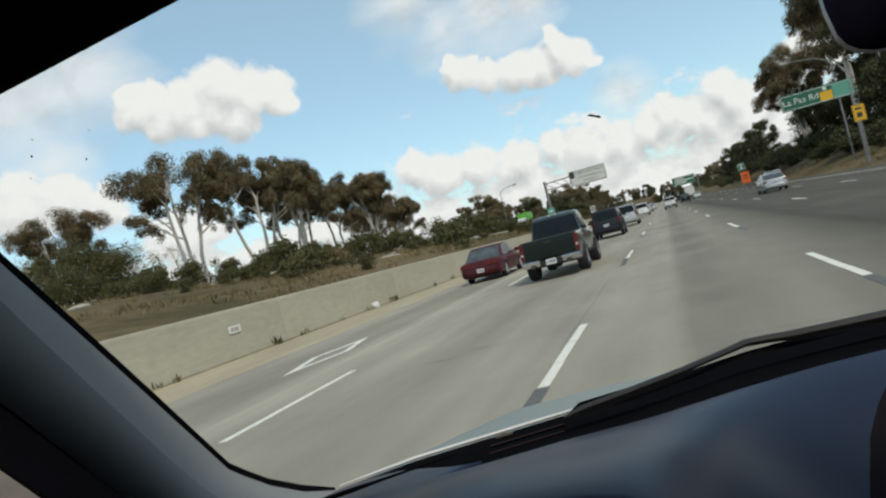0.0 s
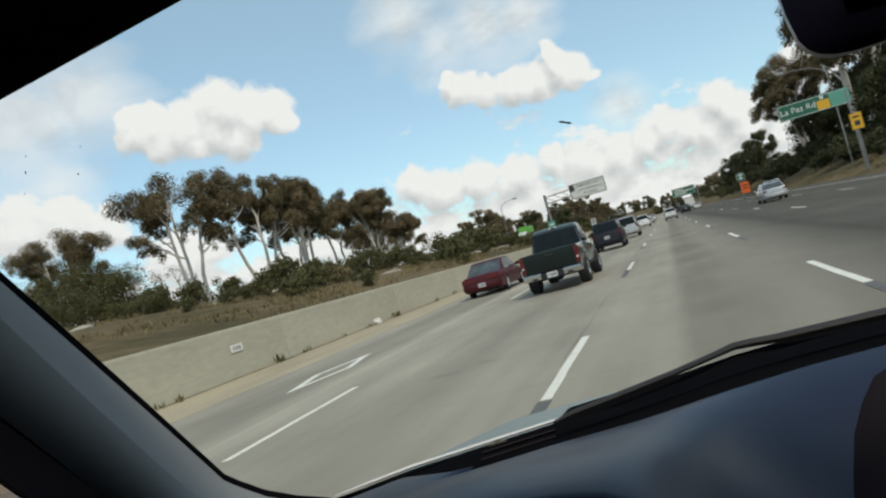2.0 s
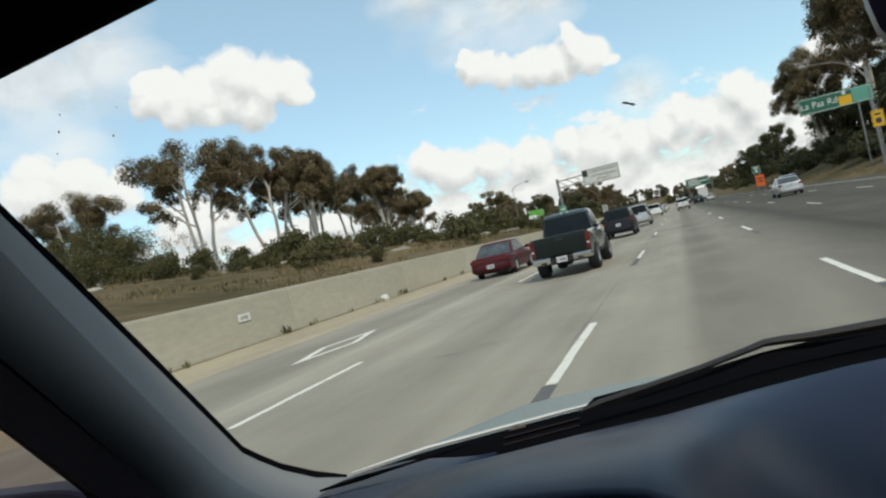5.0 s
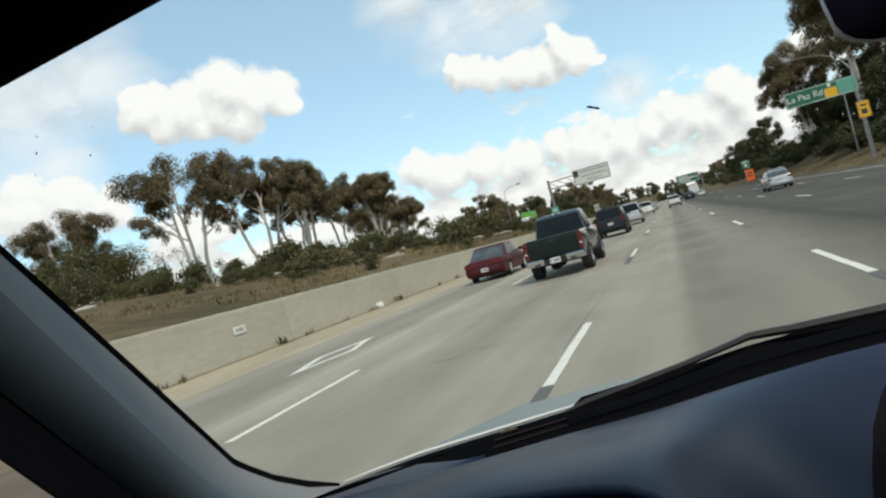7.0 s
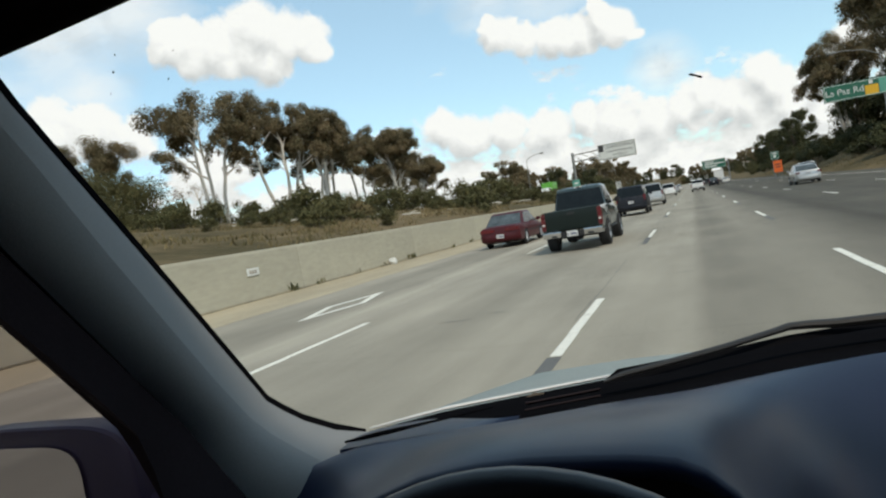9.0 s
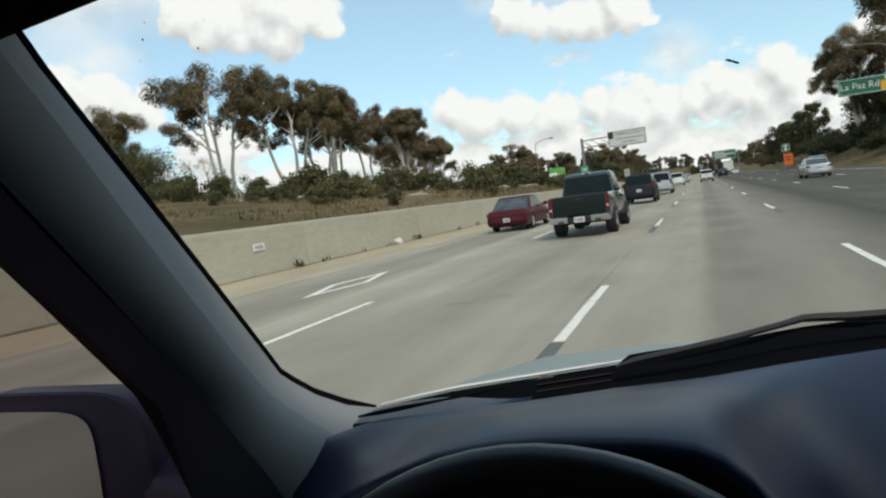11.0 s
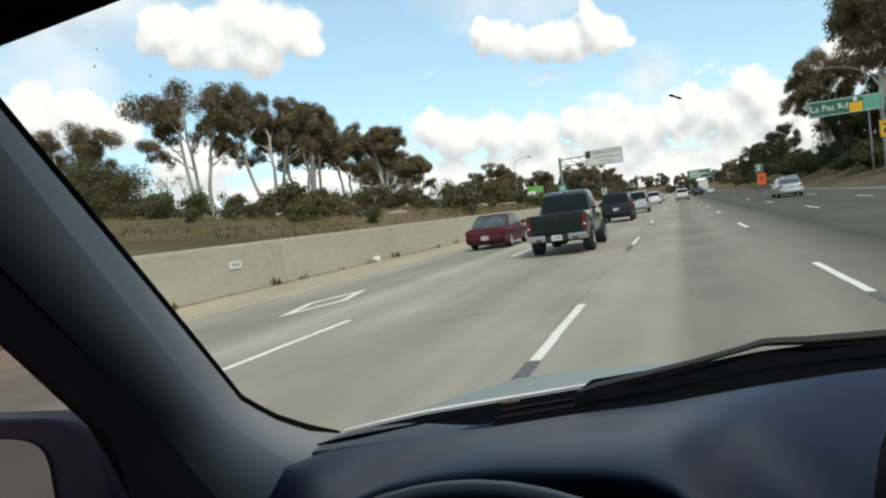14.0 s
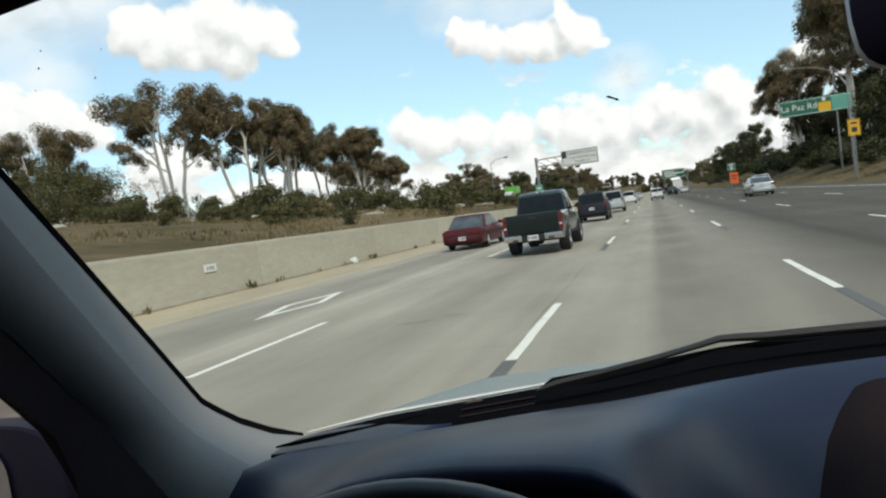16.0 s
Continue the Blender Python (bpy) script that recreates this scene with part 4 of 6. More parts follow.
# ---------------------------------------------------------------- traffic
def wheel_mesh(radius, width):
    bm = bmesh.new()
    w = width
    lathe(bm, [(-w / 2, radius * 0.62), (-w / 2, radius * 0.88), (-w * 0.42, radius * 0.975), (-w * 0.25, radius), (-w * 0.05, radius), (-w * 0.04, radius * 0.98), (w * 0.04, radius * 0.98),
               (w * 0.05, radius), (w * 0.25, radius), (w * 0.42, radius * 0.975), (w / 2, radius * 0.88), (w / 2, radius * 0.62)], 28)
    tyre = finish("wheel", bm, "tyre")
    bm = bmesh.new()
    lathe(bm, [(-w * 0.40, radius * 0.635), (-w * 0.05, radius * 0.60), (w * 0.05, radius * 0.60), (w * 0.46, radius * 0.635), (w * 0.40, radius * 0.56), (w * 0.15, radius * 0.53), (w * 0.12, 0.01)], 28)
    for k in range(6):
        a = 2 * pi * k / 6
        d = Vector((0, cos(a), sin(a)))
        tube(bm, [d * radius * 0.08 + Vector((w * 0.22, 0, 0)), d * radius * 0.35 + Vector((w * 0.30, 0, 0)), d * radius * 0.57 + Vector((w * 0.36, 0, 0))], [radius * 0.12, radius * 0.075, radius * 0.085], 6)
    tube(bm, [(w * 0.12, 0, 0), (w * 0.36, 0, 0)], [radius * 0.15, radius * 0.12], 12)
    return tyre, finish("rim", bm, "rim")


def add_wheels(car, radius, width, track, axles):
    tyre, rim = wheel_mesh(radius, width)
    for y in axles:
        for s in (-1, 1):
            w = part("wheel", tyre, "tyre", car)
            w.matrix_local = pose(s * track, y, radius, 0, 0, 0 if s > 0 else 180)
            part("rim", rim, "rim", w, "bright alloy rim")


def hull(stations, axles, radius, arch, n=70, round_=0.05):
    """Lower body: (y, half width, underside, top) rows, with wheel arches cut up into the sides."""
    st = np.array(stations, float)
    bm = bmesh.new()
    rings = []
    for y in np.linspace(st[0, 0], st[-1, 0], n):
        w, zb, zt = (float(np.interp(y, st[:, 0], st[:, k])) for k in (1, 2, 3))
        lift = zb
        for a in axles:
            if abs(y - a) < arch:
                lift = max(lift, radius + math.sqrt(arch * arch - (y - a) ** 2) * 0.97)
        h = zt - zb
        side = []
        for u, f in ((0.80, 0.0), (0.955, 0.02), (0.985, 0.14), (1.0, 0.42), (0.995, 0.66), (0.975, 0.84), (0.93, 0.955), (0.84, 1.0)):
            side.append((u * w, max(lift if u > 0.7 else zb, zb + f * h)))
        side.append((0.4 * w, zt + 0.012))
        rings.append([(x, y, z) for x, z in side] + [(-x, y, z) for x, z in side[::-1]])
    loft(bm, rings)
    return bm


def cabin_shell(levels):
    """Greenhouse: levels of (z, half width, rear y, front y)."""
    bm = bmesh.new()
    rings = []
    for z, w, y0, y1 in levels:
        c, ring = 0.10 * min(1.0, (y1 - y0) / 1.0), []
        for cx, cy, a0 in ((w - c, y1 - c, 0), (-w + c, y1 - c, 90), (-w + c, y0 + c, 180), (w - c, y0 + c, 270)):
            for k in range(4):
                a = radians(a0 + 30 * k)
                ring.append((cx + c * cos(a), cy + c * sin(a), z))
        rings.append(ring)
    loft(bm, rings)
    return bm


def panes(car, belt, roof, splits, rear=0.86, lo=0.10, hi=0.90, glass="car_glass"):
    """Windows in the planes of the greenhouse. belt, roof: (z, half width, rear y, front y). splits: fractions of the side that divide it."""
    (z0, w0, r0, f0), (z1, w1, r1, f1) = belt, roof

    def level(f):
        return z0 + (z1 - z0) * f, w0 + (w1 - w0) * f, r0 + (r1 - r0) * f, f0 + (f1 - f0) * f
    lowl, high = level(lo), level(hi)

    def quad(name, pts, out):
        bm = bmesh.new()
        slab(bm, [Vector(p) + Vector(out) for p in pts], 0.02)
        part(name, bm, glass, car, "dark tinted glass", False)
    a, b = lowl, high
    quad("rear_window", [(-rear * a[1], a[2], a[0]), (rear * a[1], a[2], a[0]), (rear * b[1], b[2], b[0]), (-rear * b[1], b[2], b[0])], (0, -0.010, 0.002))
    quad("front_window", [(rear * a[1], a[3], a[0]), (-rear * a[1], a[3], a[0]), (-rear * b[1], b[3], b[0]), (rear * b[1], b[3], b[0])], (0, 0.010, 0.002))
    for s in (-1, 1):
        for u, v in zip(splits, splits[1:]):
            ya, yb = a[2] + (a[3] - a[2]) * (u + 0.02), a[2] + (a[3] - a[2]) * (v - 0.02)
            yc, yd = b[2] + (b[3] - b[2]) * (v - 0.02), b[2] + (b[3] - b[2]) * (u + 0.02)
            pts = [(s * a[1], ya, a[0]), (s * a[1], yb, a[0]), (s * b[1], yc, b[0]), (s * b[1], yd, b[0])]
            quad("side_window", pts if s > 0 else pts[::-1], (s * 0.010, 0, 0))


def number_plate(car, y, z, w=0.31, h=0.16):
    bm = bmesh.new()
    box(bm, (-w / 2, y - 0.012, z - h / 2), (w / 2, y, z + h / 2), 0.006)
    p = part("number_plate", bm, "plate", car, "white number plate")
    for k in range(7):
        if k == 1:
            continue
        bm = bmesh.new()
        x = -w * 0.40 + k * w * 0.115
        box(bm, (x, y - 0.015, z - h * 0.22), (x + w * 0.075, y - 0.011, z + h * 0.2))
        part("plate_bar", bm, "plate_ink", p, "", False)


def side_mirrors(car, x, y, z, mat):
    for s in (-1, 1):
        bm = bmesh.new()
        tube(bm, [(s * x, y, z), (s * (x + 0.09), y - 0.01, z + 0.02)], 0.03, 8)
        box(bm, (s * (x + 0.15) - 0.09, y - 0.06, z - 0.05), (s * (x + 0.15) + 0.09, y + 0.06, z + 0.11), 0.03)
        part("side_mirror", bm, mat, car, "")


def lamp_pair(car, name, x, y, z, w, h, d, mat, label="", slant=0.0):
    for s in (-1, 1):
        bm = bmesh.new()
        box(bm, (s * x - w / 2, y - d / 2, z - h / 2), (s * x + w / 2, y + d / 2, z + h / 2), min(w, h) * 0.2)
        part(name, bm, mat, car, label)


def pickup_truck(paint, side, label, at, lifted=0.0, group="", turn=0.0, roof_z=1.69):
    car = thing("pickup_truck", label, "pickup truck", at, group)
    car.rotation_euler = (0, 0, radians(turn))
    L = lifted
    r = 0.34 + 0.14 * L
    ax = (-1.45, 1.75)
    add_wheels(car, r, 0.22 + 0.26 * L, 0.755, ax)
    z0 = 0.40 + 0.28 * L
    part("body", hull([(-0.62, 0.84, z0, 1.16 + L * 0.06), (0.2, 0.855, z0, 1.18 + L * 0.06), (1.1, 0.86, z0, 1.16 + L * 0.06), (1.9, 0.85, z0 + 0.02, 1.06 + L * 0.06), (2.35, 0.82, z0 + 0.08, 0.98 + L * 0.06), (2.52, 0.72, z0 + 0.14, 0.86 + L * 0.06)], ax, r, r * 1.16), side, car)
    top = 1.16 + L * 0.06
    # bed: two sides with flares, floor, front wall, and the tailgate
    for s in (-1, 1):
        bm = bmesh.new()
        rings = []
        for y in np.linspace(-2.42, -0.63, 34):
            lift = z0
            if abs(y - ax[0]) < r * 1.18:
                lift = max(z0, r + math.sqrt((r * 1.18) ** 2 - (y - ax[0]) ** 2) * 0.97)
            bulge = 0.035 * math.exp(-((y - ax[0]) / 0.42) ** 2)
            rings.append([(s * x, y, z) for x, z in ((0.70, lift), (0.835 + bulge, lift), (0.86 + bulge * 1.4, max(lift + 0.01, 0.78 + L * 0.06)), (0.85 + bulge * 0.5, 1.02 + L * 0.06), (0.835, top - 0.02), (0.815, top), (0.74, top), (0.73, top - 0.03), (0.70, 0.80))])
        loft(bm, rings)
        part("bed_side", bm, side, car)
    bm = bmesh.new()
    box(bm, (-0.72, -2.38, 0.66 + L * 0.2), (0.72, -0.63, 0.74 + L * 0.2), 0.01)
    box(bm, (-0.72, -0.72, 0.66), (0.72, -0.64, top - 0.01), 0.01)
    part("bed_floor", bm, "under", car)
    bm = bmesh.new()
    rings = []
    for x in np.linspace(-0.735, 0.735, 9):
        rings.append([(x, -2.47, 0.60 + L * 0.06), (x, -2.485, 0.70 + L * 0.06), (x, -2.475, 0.95 + L * 0.06), (x, -2.485, top - 0.05), (x, -2.47, top - 0.005), (x, -2.44, top + 0.004), (x, -2.39, top - 0.005), (x, -2.39, 0.60 + L * 0.06)])
    loft(bm, rings)
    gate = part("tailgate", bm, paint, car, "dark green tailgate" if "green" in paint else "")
    bm = bmesh.new()
    box(bm, (-0.11, -2.497, top - 0.14), (0.11, -2.478, top - 0.075), 0.008)
    part("gate_handle", bm, "trim", gate)
    # bumper, hitch and exhaust
    bm = bmesh.new()
    zb = 0.50 + L * 0.08
    rings = []
    for x in (-0.86, -0.84, -0.6, -0.34, -0.33):
        yb = -2.60 + (0.10 if x < -0.85 else 0.0)
        rings.append([(x, yb + 0.01, zb - 0.09), (x, yb, zb - 0.03), (x, yb, zb + 0.05), (x, yb + 0.02, zb + 0.075), (x, yb + 0.14, zb + 0.075), (x, yb + 0.14, zb - 0.09)])
    loft(bm, rings)
    bumper_l = finish("bumper", bm, "chrome")
    part("bumper", bumper_l, "chrome", car, "chromed bumper end")
    other = part("bumper", bumper_l, "chrome", car, "chromed bumper end")
    other.scale = (-1, 1, 1)
    bm = bmesh.new()
    box(bm, (-0.36, -2.59, zb - 0.12), (0.36, -2.46, zb + 0.045), 0.02)
    box(bm, (-0.62, -2.605, zb - 0.10), (-0.42, -2.50, zb - 0.01), 0.02)
    box(bm, (0.42, -2.605, zb - 0.10), (0.62, -2.50, zb - 0.01), 0.02)
    part("bumper_step", bm, "trim", car, "black plastic bumper step")
    number_plate(car, -2.595, zb - 0.015)
    bm = bmesh.new()
    tube(bm, [(0.45, -1.4, 0.45 + L * 0.2), (0.46, -2.0, 0.44 + L * 0.2), (0.52, -2.45, 0.42 + L * 0.2)], 0.035, 10)
    tube(bm, [(-0.62, -1.45, r), (0.62, -1.45, r)], 0.06, 10)
    tube(bm, [(0.0, -1.60, r - 0.02), (0.0, -1.45, r), (0.0, -1.3, r)], [0.09, 0.15, 0.09], 12)
    box(bm, (-0.55, -2.4, z0 + 0.02), (-0.45, 2.3, z0 + 0.14))
    box(bm, (0.45, -2.4, z0 + 0.02), (0.55, 2.3, z0 + 0.14))
    box(bm, (-0.62, -2.2, z0 + 0.08), (0.62, 2.0, z0 + 0.2))
    part("chassis", bm, "under", car)
    for s in (-1, 1):
        bm = bmesh.new()
        tube(bm, [(s * 0.80, -0.55, z0 + 0.02), (s * 0.84, -0.4, z0 - 0.02), (s * 0.84, 1.1, z0 - 0.02)], 0.03, 8)
        part("rock_slider", bm, "trim", car)
    # lamps
    zt = 0.88 + L * 0.06
    for s in (-1, 1):
        bm = bmesh.new()
        box(bm, (s * 0.80 - 0.065, -2.475, zt - 0.25), (s * 0.80 + 0.065, -2.40, zt + 0.25), 0.022)
        lamp = part("tail_lamp", bm, "tail", car, "tall red tail lamp")
        bm = bmesh.new()
        box(bm, (s * 0.80 - 0.035, -2.485, zt - 0.10), (s * 0.80 + 0.035, -2.472, zt - 0.04), 0.012)
        part("reverse_lens", bm, "lamp_clear", lamp)
    # cab
    zr = roof_z + L * 0.06
    belt, roof = (top - 0.03, 0.80, -0.60, 1.42), (zr - 0.06, 0.685, -0.40, 0.62)
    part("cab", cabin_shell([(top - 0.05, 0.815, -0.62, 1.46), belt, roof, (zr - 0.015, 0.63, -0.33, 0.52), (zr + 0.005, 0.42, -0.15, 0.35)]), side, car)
    panes(car, belt, roof, (0.02, 0.18, 0.80), rear=0.94, lo=0.04, hi=0.90)
    bm = bmesh.new()
    box(bm, (-0.13, -0.44, zr - 0.045), (0.13, -0.39, zr - 0.002), 0.012)
    brake = part("brake_lamp", bm, "lamp_clear", car, "high centre brake lamp")
    bm = bmesh.new()
    box(bm, (-0.055, -0.452, zr - 0.04), (0.055, -0.43, zr - 0.008), 0.008)
    part("red_lens", bm, "tail", brake)
    side_mirrors(car, 0.82, 1.02, top + 0.04, "trim" if "green" in paint else side)
    for s in (-1, 1):
        bm = bmesh.new()
        tube(bm, [(s * 0.855, 0.02, top - 0.12), (s * 0.885, 0.05, top - 0.115), (s * 0.885, 0.17, top - 0.115), (s * 0.855, 0.2, top - 0.12)], 0.012, 6)
        part("door_handle", bm, "trim", car)
    # joint between bed and cab, door joint
    for s in (-1, 1):
        bm = bmesh.new()
        box(bm, (s * 0.852 - 0.012, -0.635, z0 + 0.1), (s * 0.852 + 0.006, -0.615, top - 0.03))
        part("body_joint", bm, "under", car, "", False)
    lamp_pair(car, "head_lamp", 0.66, 2.42, 0.82 + L * 0.06, 0.26, 0.17, 0.12, "lamp_clear")
    return car


def road_car(name, category, label, paint, at, length=4.6, width=1.72, height=1.42, belt=0.92, rear=(-1.75, -1.15), front=(0.95, 0.25), deck=0.96, hood=0.86,
             radius=0.31, group="", turn=0.0, splits=(0.10, 0.50, 0.92), tail=(0.30, 0.16), tail_z=0.0, rear_pane=0.92, roof_rack=False, ground=0.22, plate_z=0.0, glass="car_glass_sky"):
    """A sedan, wagon or van from its main measures. rear and front: y of the foot and head of the rear and front windows."""
    car = thing(name, label, category, at, group)
    car.rotation_euler = (0, 0, radians(turn))
    h, w = length / 2, width / 2
    ax = (-h + 0.98, h - 0.92)
    add_wheels(car, radius, 0.20, w - 0.105, ax)
    part("body", hull([(-h, w * 0.86, ground + 0.16, deck - 0.12), (-h + 0.06, w * 0.95, ground + 0.06, deck - 0.02), (-h + 0.3, w * 0.985, ground, deck), (rear[0], w, ground, max(deck, belt) + 0.01), (0, w, ground, belt + 0.02), (front[0], w, ground, belt + 0.01),
                       (h - 0.9, w * 0.99, ground, hood + 0.02), (h - 0.2, w * 0.95, ground + 0.04, hood - 0.10), (h, w * 0.80, ground + 0.12, hood - 0.24)], ax, radius, radius * 1.15), paint, car)
    bl, rf = (belt, w * 0.93, rear[0], front[0]), (height - 0.05, w * 0.78, rear[1], front[1])
    part("cabin", cabin_shell([(belt - 0.03, w * 0.94, rear[0] - 0.02, front[0] + 0.03), bl, rf, (height - 0.012, w * 0.70, rear[1] + 0.07, front[1] - 0.09), (height, w * 0.45, rear[1] + 0.2, front[1] - 0.22)]), paint, car)
    panes(car, bl, rf, splits, rear=rear_pane, lo=0.05, hi=0.93, glass=glass)
    bm = bmesh.new()
    rings = []
    for x in np.linspace(-w * 0.97, w * 0.97, 9):
        y = -h - 0.035 + 0.13 * abs(x / w) ** 4
        rings.append([(x, y + 0.02, ground + 0.10), (x, y, ground + 0.18), (x, y, ground + 0.30), (x, y + 0.03, ground + 0.34), (x, y + 0.2, ground + 0.34), (x, y + 0.2, ground + 0.10)])
    loft(bm, rings)
    part("bumper", bm, paint, car)
    tz = tail_z or deck - 0.16
    lamp_pair(car, "tail_lamp", w * 0.96 - tail[0] / 2, -h + 0.035, tz, tail[0], tail[1], 0.12, "tail", "red tail lamp")
    lamp_pair(car, "head_lamp", w * 0.70, h - 0.16, hood - 0.20, 0.3, 0.13, 0.16, "lamp_clear")
    number_plate(car, -h - 0.03, plate_z or (tz - 0.02 if tz < 0.95 else 0.78))
    side_mirrors(car, w * 0.94, front[0] - 0.38, belt + 0.05, paint)
    bm = bmesh.new()
    box(bm, (-w * 0.8, -h + 0.25, ground - 0.03), (w * 0.8, h - 0.3, ground + 0.12), 0.02)
    tube(bm, [(w * 0.5, -h + 0.4, ground), (w * 0.5, -h + 0.02, ground + 0.02)], 0.025, 8)
    part("underside", bm, "under", car)
    for s in (-1, 1):
        for y in (0.12, -0.85):
            bm = bmesh.new()
            tube(bm, [(s * (w - 0.012), y, belt - 0.12), (s * (w + 0.012), y + 0.03, belt - 0.115), (s * (w + 0.012), y + 0.13, belt - 0.115), (s * (w - 0.012), y + 0.16, belt - 0.12)], 0.011, 6)
            part("door_handle", bm, paint, car)
        bm = bmesh.new()
        box(bm, (s * w - 0.008, -h + 0.5, 0.52), (s * w + 0.010, h - 0.5, 0.56), 0.004)
        part("side_moulding", bm, "trim", car)
    if roof_rack:
        for s in (-1, 1):
            bm = bmesh.new()
            tube(bm, [(s * w * 0.62, rear[1] + 0.15, height - 0.02), (s * w * 0.62, rear[1] + 0.25, height + 0.04), (s * w * 0.62, front[1] - 0.3, height + 0.04), (s * w * 0.62, front[1] - 0.2, height - 0.02)], 0.018, 6)
            part("roof_rail", bm, "trim", car)
    return car


def sport_utility(label, paint, at, **more):
    kw = dict(length=4.55, width=1.80, height=1.74, belt=1.10, rear=(-2.20, -1.98), front=(1.15, 0.45), deck=1.10, hood=1.05, radius=0.36, splits=(0.03, 0.30, 0.60, 0.93), tail=(0.14, 0.34), tail_z=1.0, ground=0.30, roof_rack=True, glass="car_glass")
    kw.update(more)
    return road_car("sport_utility_vehicle", "suv", label, paint, at, **kw)


TRAFFIC = "traffic on the freeway"
pickup_truck("green_shade", "green_skylit", "dark green lifted pickup truck with chrome bumper", (-3.68, 21.8, 0), lifted=0.36, group=TRAFFIC, roof_z=1.81)
road_car("sedan", "sedan", "dark red older sedan in the outer lane", "red", (-7.75, 28.6, 0), length=4.68, width=1.71, height=1.38, belt=0.86, rear=(-1.66, -0.98), front=(1.05, 0.30), deck=0.865, hood=0.80, tail=(0.62, 0.17), plate_z=0.47, group=TRAFFIC)
sport_utility("black-blue sport utility vehicle with tinted glass", "navy", (-3.9, 44.0, 0), group=TRAFFIC)
sport_utility("silver sport utility vehicle with roof rails", "silver", (-3.6, 61.0, 0), group=TRAFFIC, height=1.82)
sport_utility("white sport utility vehicle far ahead", "white", (-3.5, 98.0, 0), group=TRAFFIC)
road_car("sedan", "sedan", "silver sedan far ahead in traffic", "silver", (-3.4, 122.0, 0), group=TRAFFIC)
pickup_truck("white", "white", "white pickup truck ahead in the lane", (0.2, 103.0, 0), group=TRAFFIC)
road_car("minivan", "minivan", "dark green minivan ahead", "navy", (3.6, 152.0, 0), length=4.8, width=1.9, height=1.72, belt=1.02, rear=(-2.25, -2.0), front=(1.4, 0.4), deck=1.02, hood=0.95, tail=(0.14, 0.4), tail_z=1.05, group=TRAFFIC)
road_car("sedan", "sedan", "silver sedan with red tail lamps", "silver", (7.4, 57.5, 0), group=TRAFFIC)
sport_utility("light silver station wagon in the slow lane", "silver", (11.2, 84.0, 0), group=TRAFFIC, height=1.62, belt=1.02, deck=1.02, hood=0.95, ground=0.24, radius=0.33)
road_car("sedan", "sedan", "white sedan far ahead", "white", (7.0, 178.0, 0), group=TRAFFIC)
road_car("sedan", "sedan", "dark sedan far ahead", "navy", (0.0, 190.0, 0), group=TRAFFIC)
road_car("sedan", "sedan", "white sedan far ahead", "white", (-3.5, 160.0, 0), group=TRAFFIC)
sport_utility("dark sport utility vehicle far ahead", "navy", (3.5, 230.0, 0), group=TRAFFIC)

# ---------------------------------------------------------------- trees and plants
def leaves_mesh(name, clumps, size, material, rng, droop=0.5, grass=False):
    """Many small blades set in clumps: (centre, radii, number). Grass stands up in narrow blades."""
    verts, count = [], 0
    for c, rad, n in clumps:
        d = rng.normal(size=(n, 3))
        d /= np.linalg.norm(d, axis=1, keepdims=True)
        pos = np.array(c) + d * np.array(rad) * (0.10 + 0.98 * rng.random((n, 1)) ** 0.55)
        face = d + 0.45 * rng.normal(size=(n, 3))           # blades turn their faces outwards and up
        face[:, 2] += 0.35
        along = np.cross(face, rng.normal(size=(n, 3)))
        along[:, 2] -= droop * 0.5
        if grass:
            along, face = 0.38 * rng.normal(size=(n, 3)) + np.array((0, 0, 1.0)), rng.normal(size=(n, 3))
        along /= np.linalg.norm(along, axis=1, keepdims=True) + 1e-9
        side = np.cross(along, face)
        side /= np.linalg.norm(side, axis=1, keepdims=True) + 1e-9
        ln = size * (0.6 + 0.8 * rng.random((n, 1)))
        wd = ln * (0.24 + 0.18 * rng.random((n, 1))) * (0.3 if grass else 1.0)
        quad = np.stack([pos - along * ln / 2, pos + side * wd, pos + along * ln / 2, pos - side * wd], 1)
        verts.append(quad.reshape(-1, 3))
        count += n
    v = np.concatenate(verts)
    me = bpy.data.meshes.new(name)
    me.vertices.add(len(v))
    me.vertices.foreach_set("co", v.ravel())
    me.loops.add(count * 4)
    me.loops.foreach_set("vertex_index", np.arange(count * 4))
    me.polygons.add(count)
    me.polygons.foreach_set("loop_start", np.arange(count) * 4)
    me.polygons.foreach_set("loop_total", np.full(count, 4))
    me.materials.append(MAT[material])
    me.update()
    return me


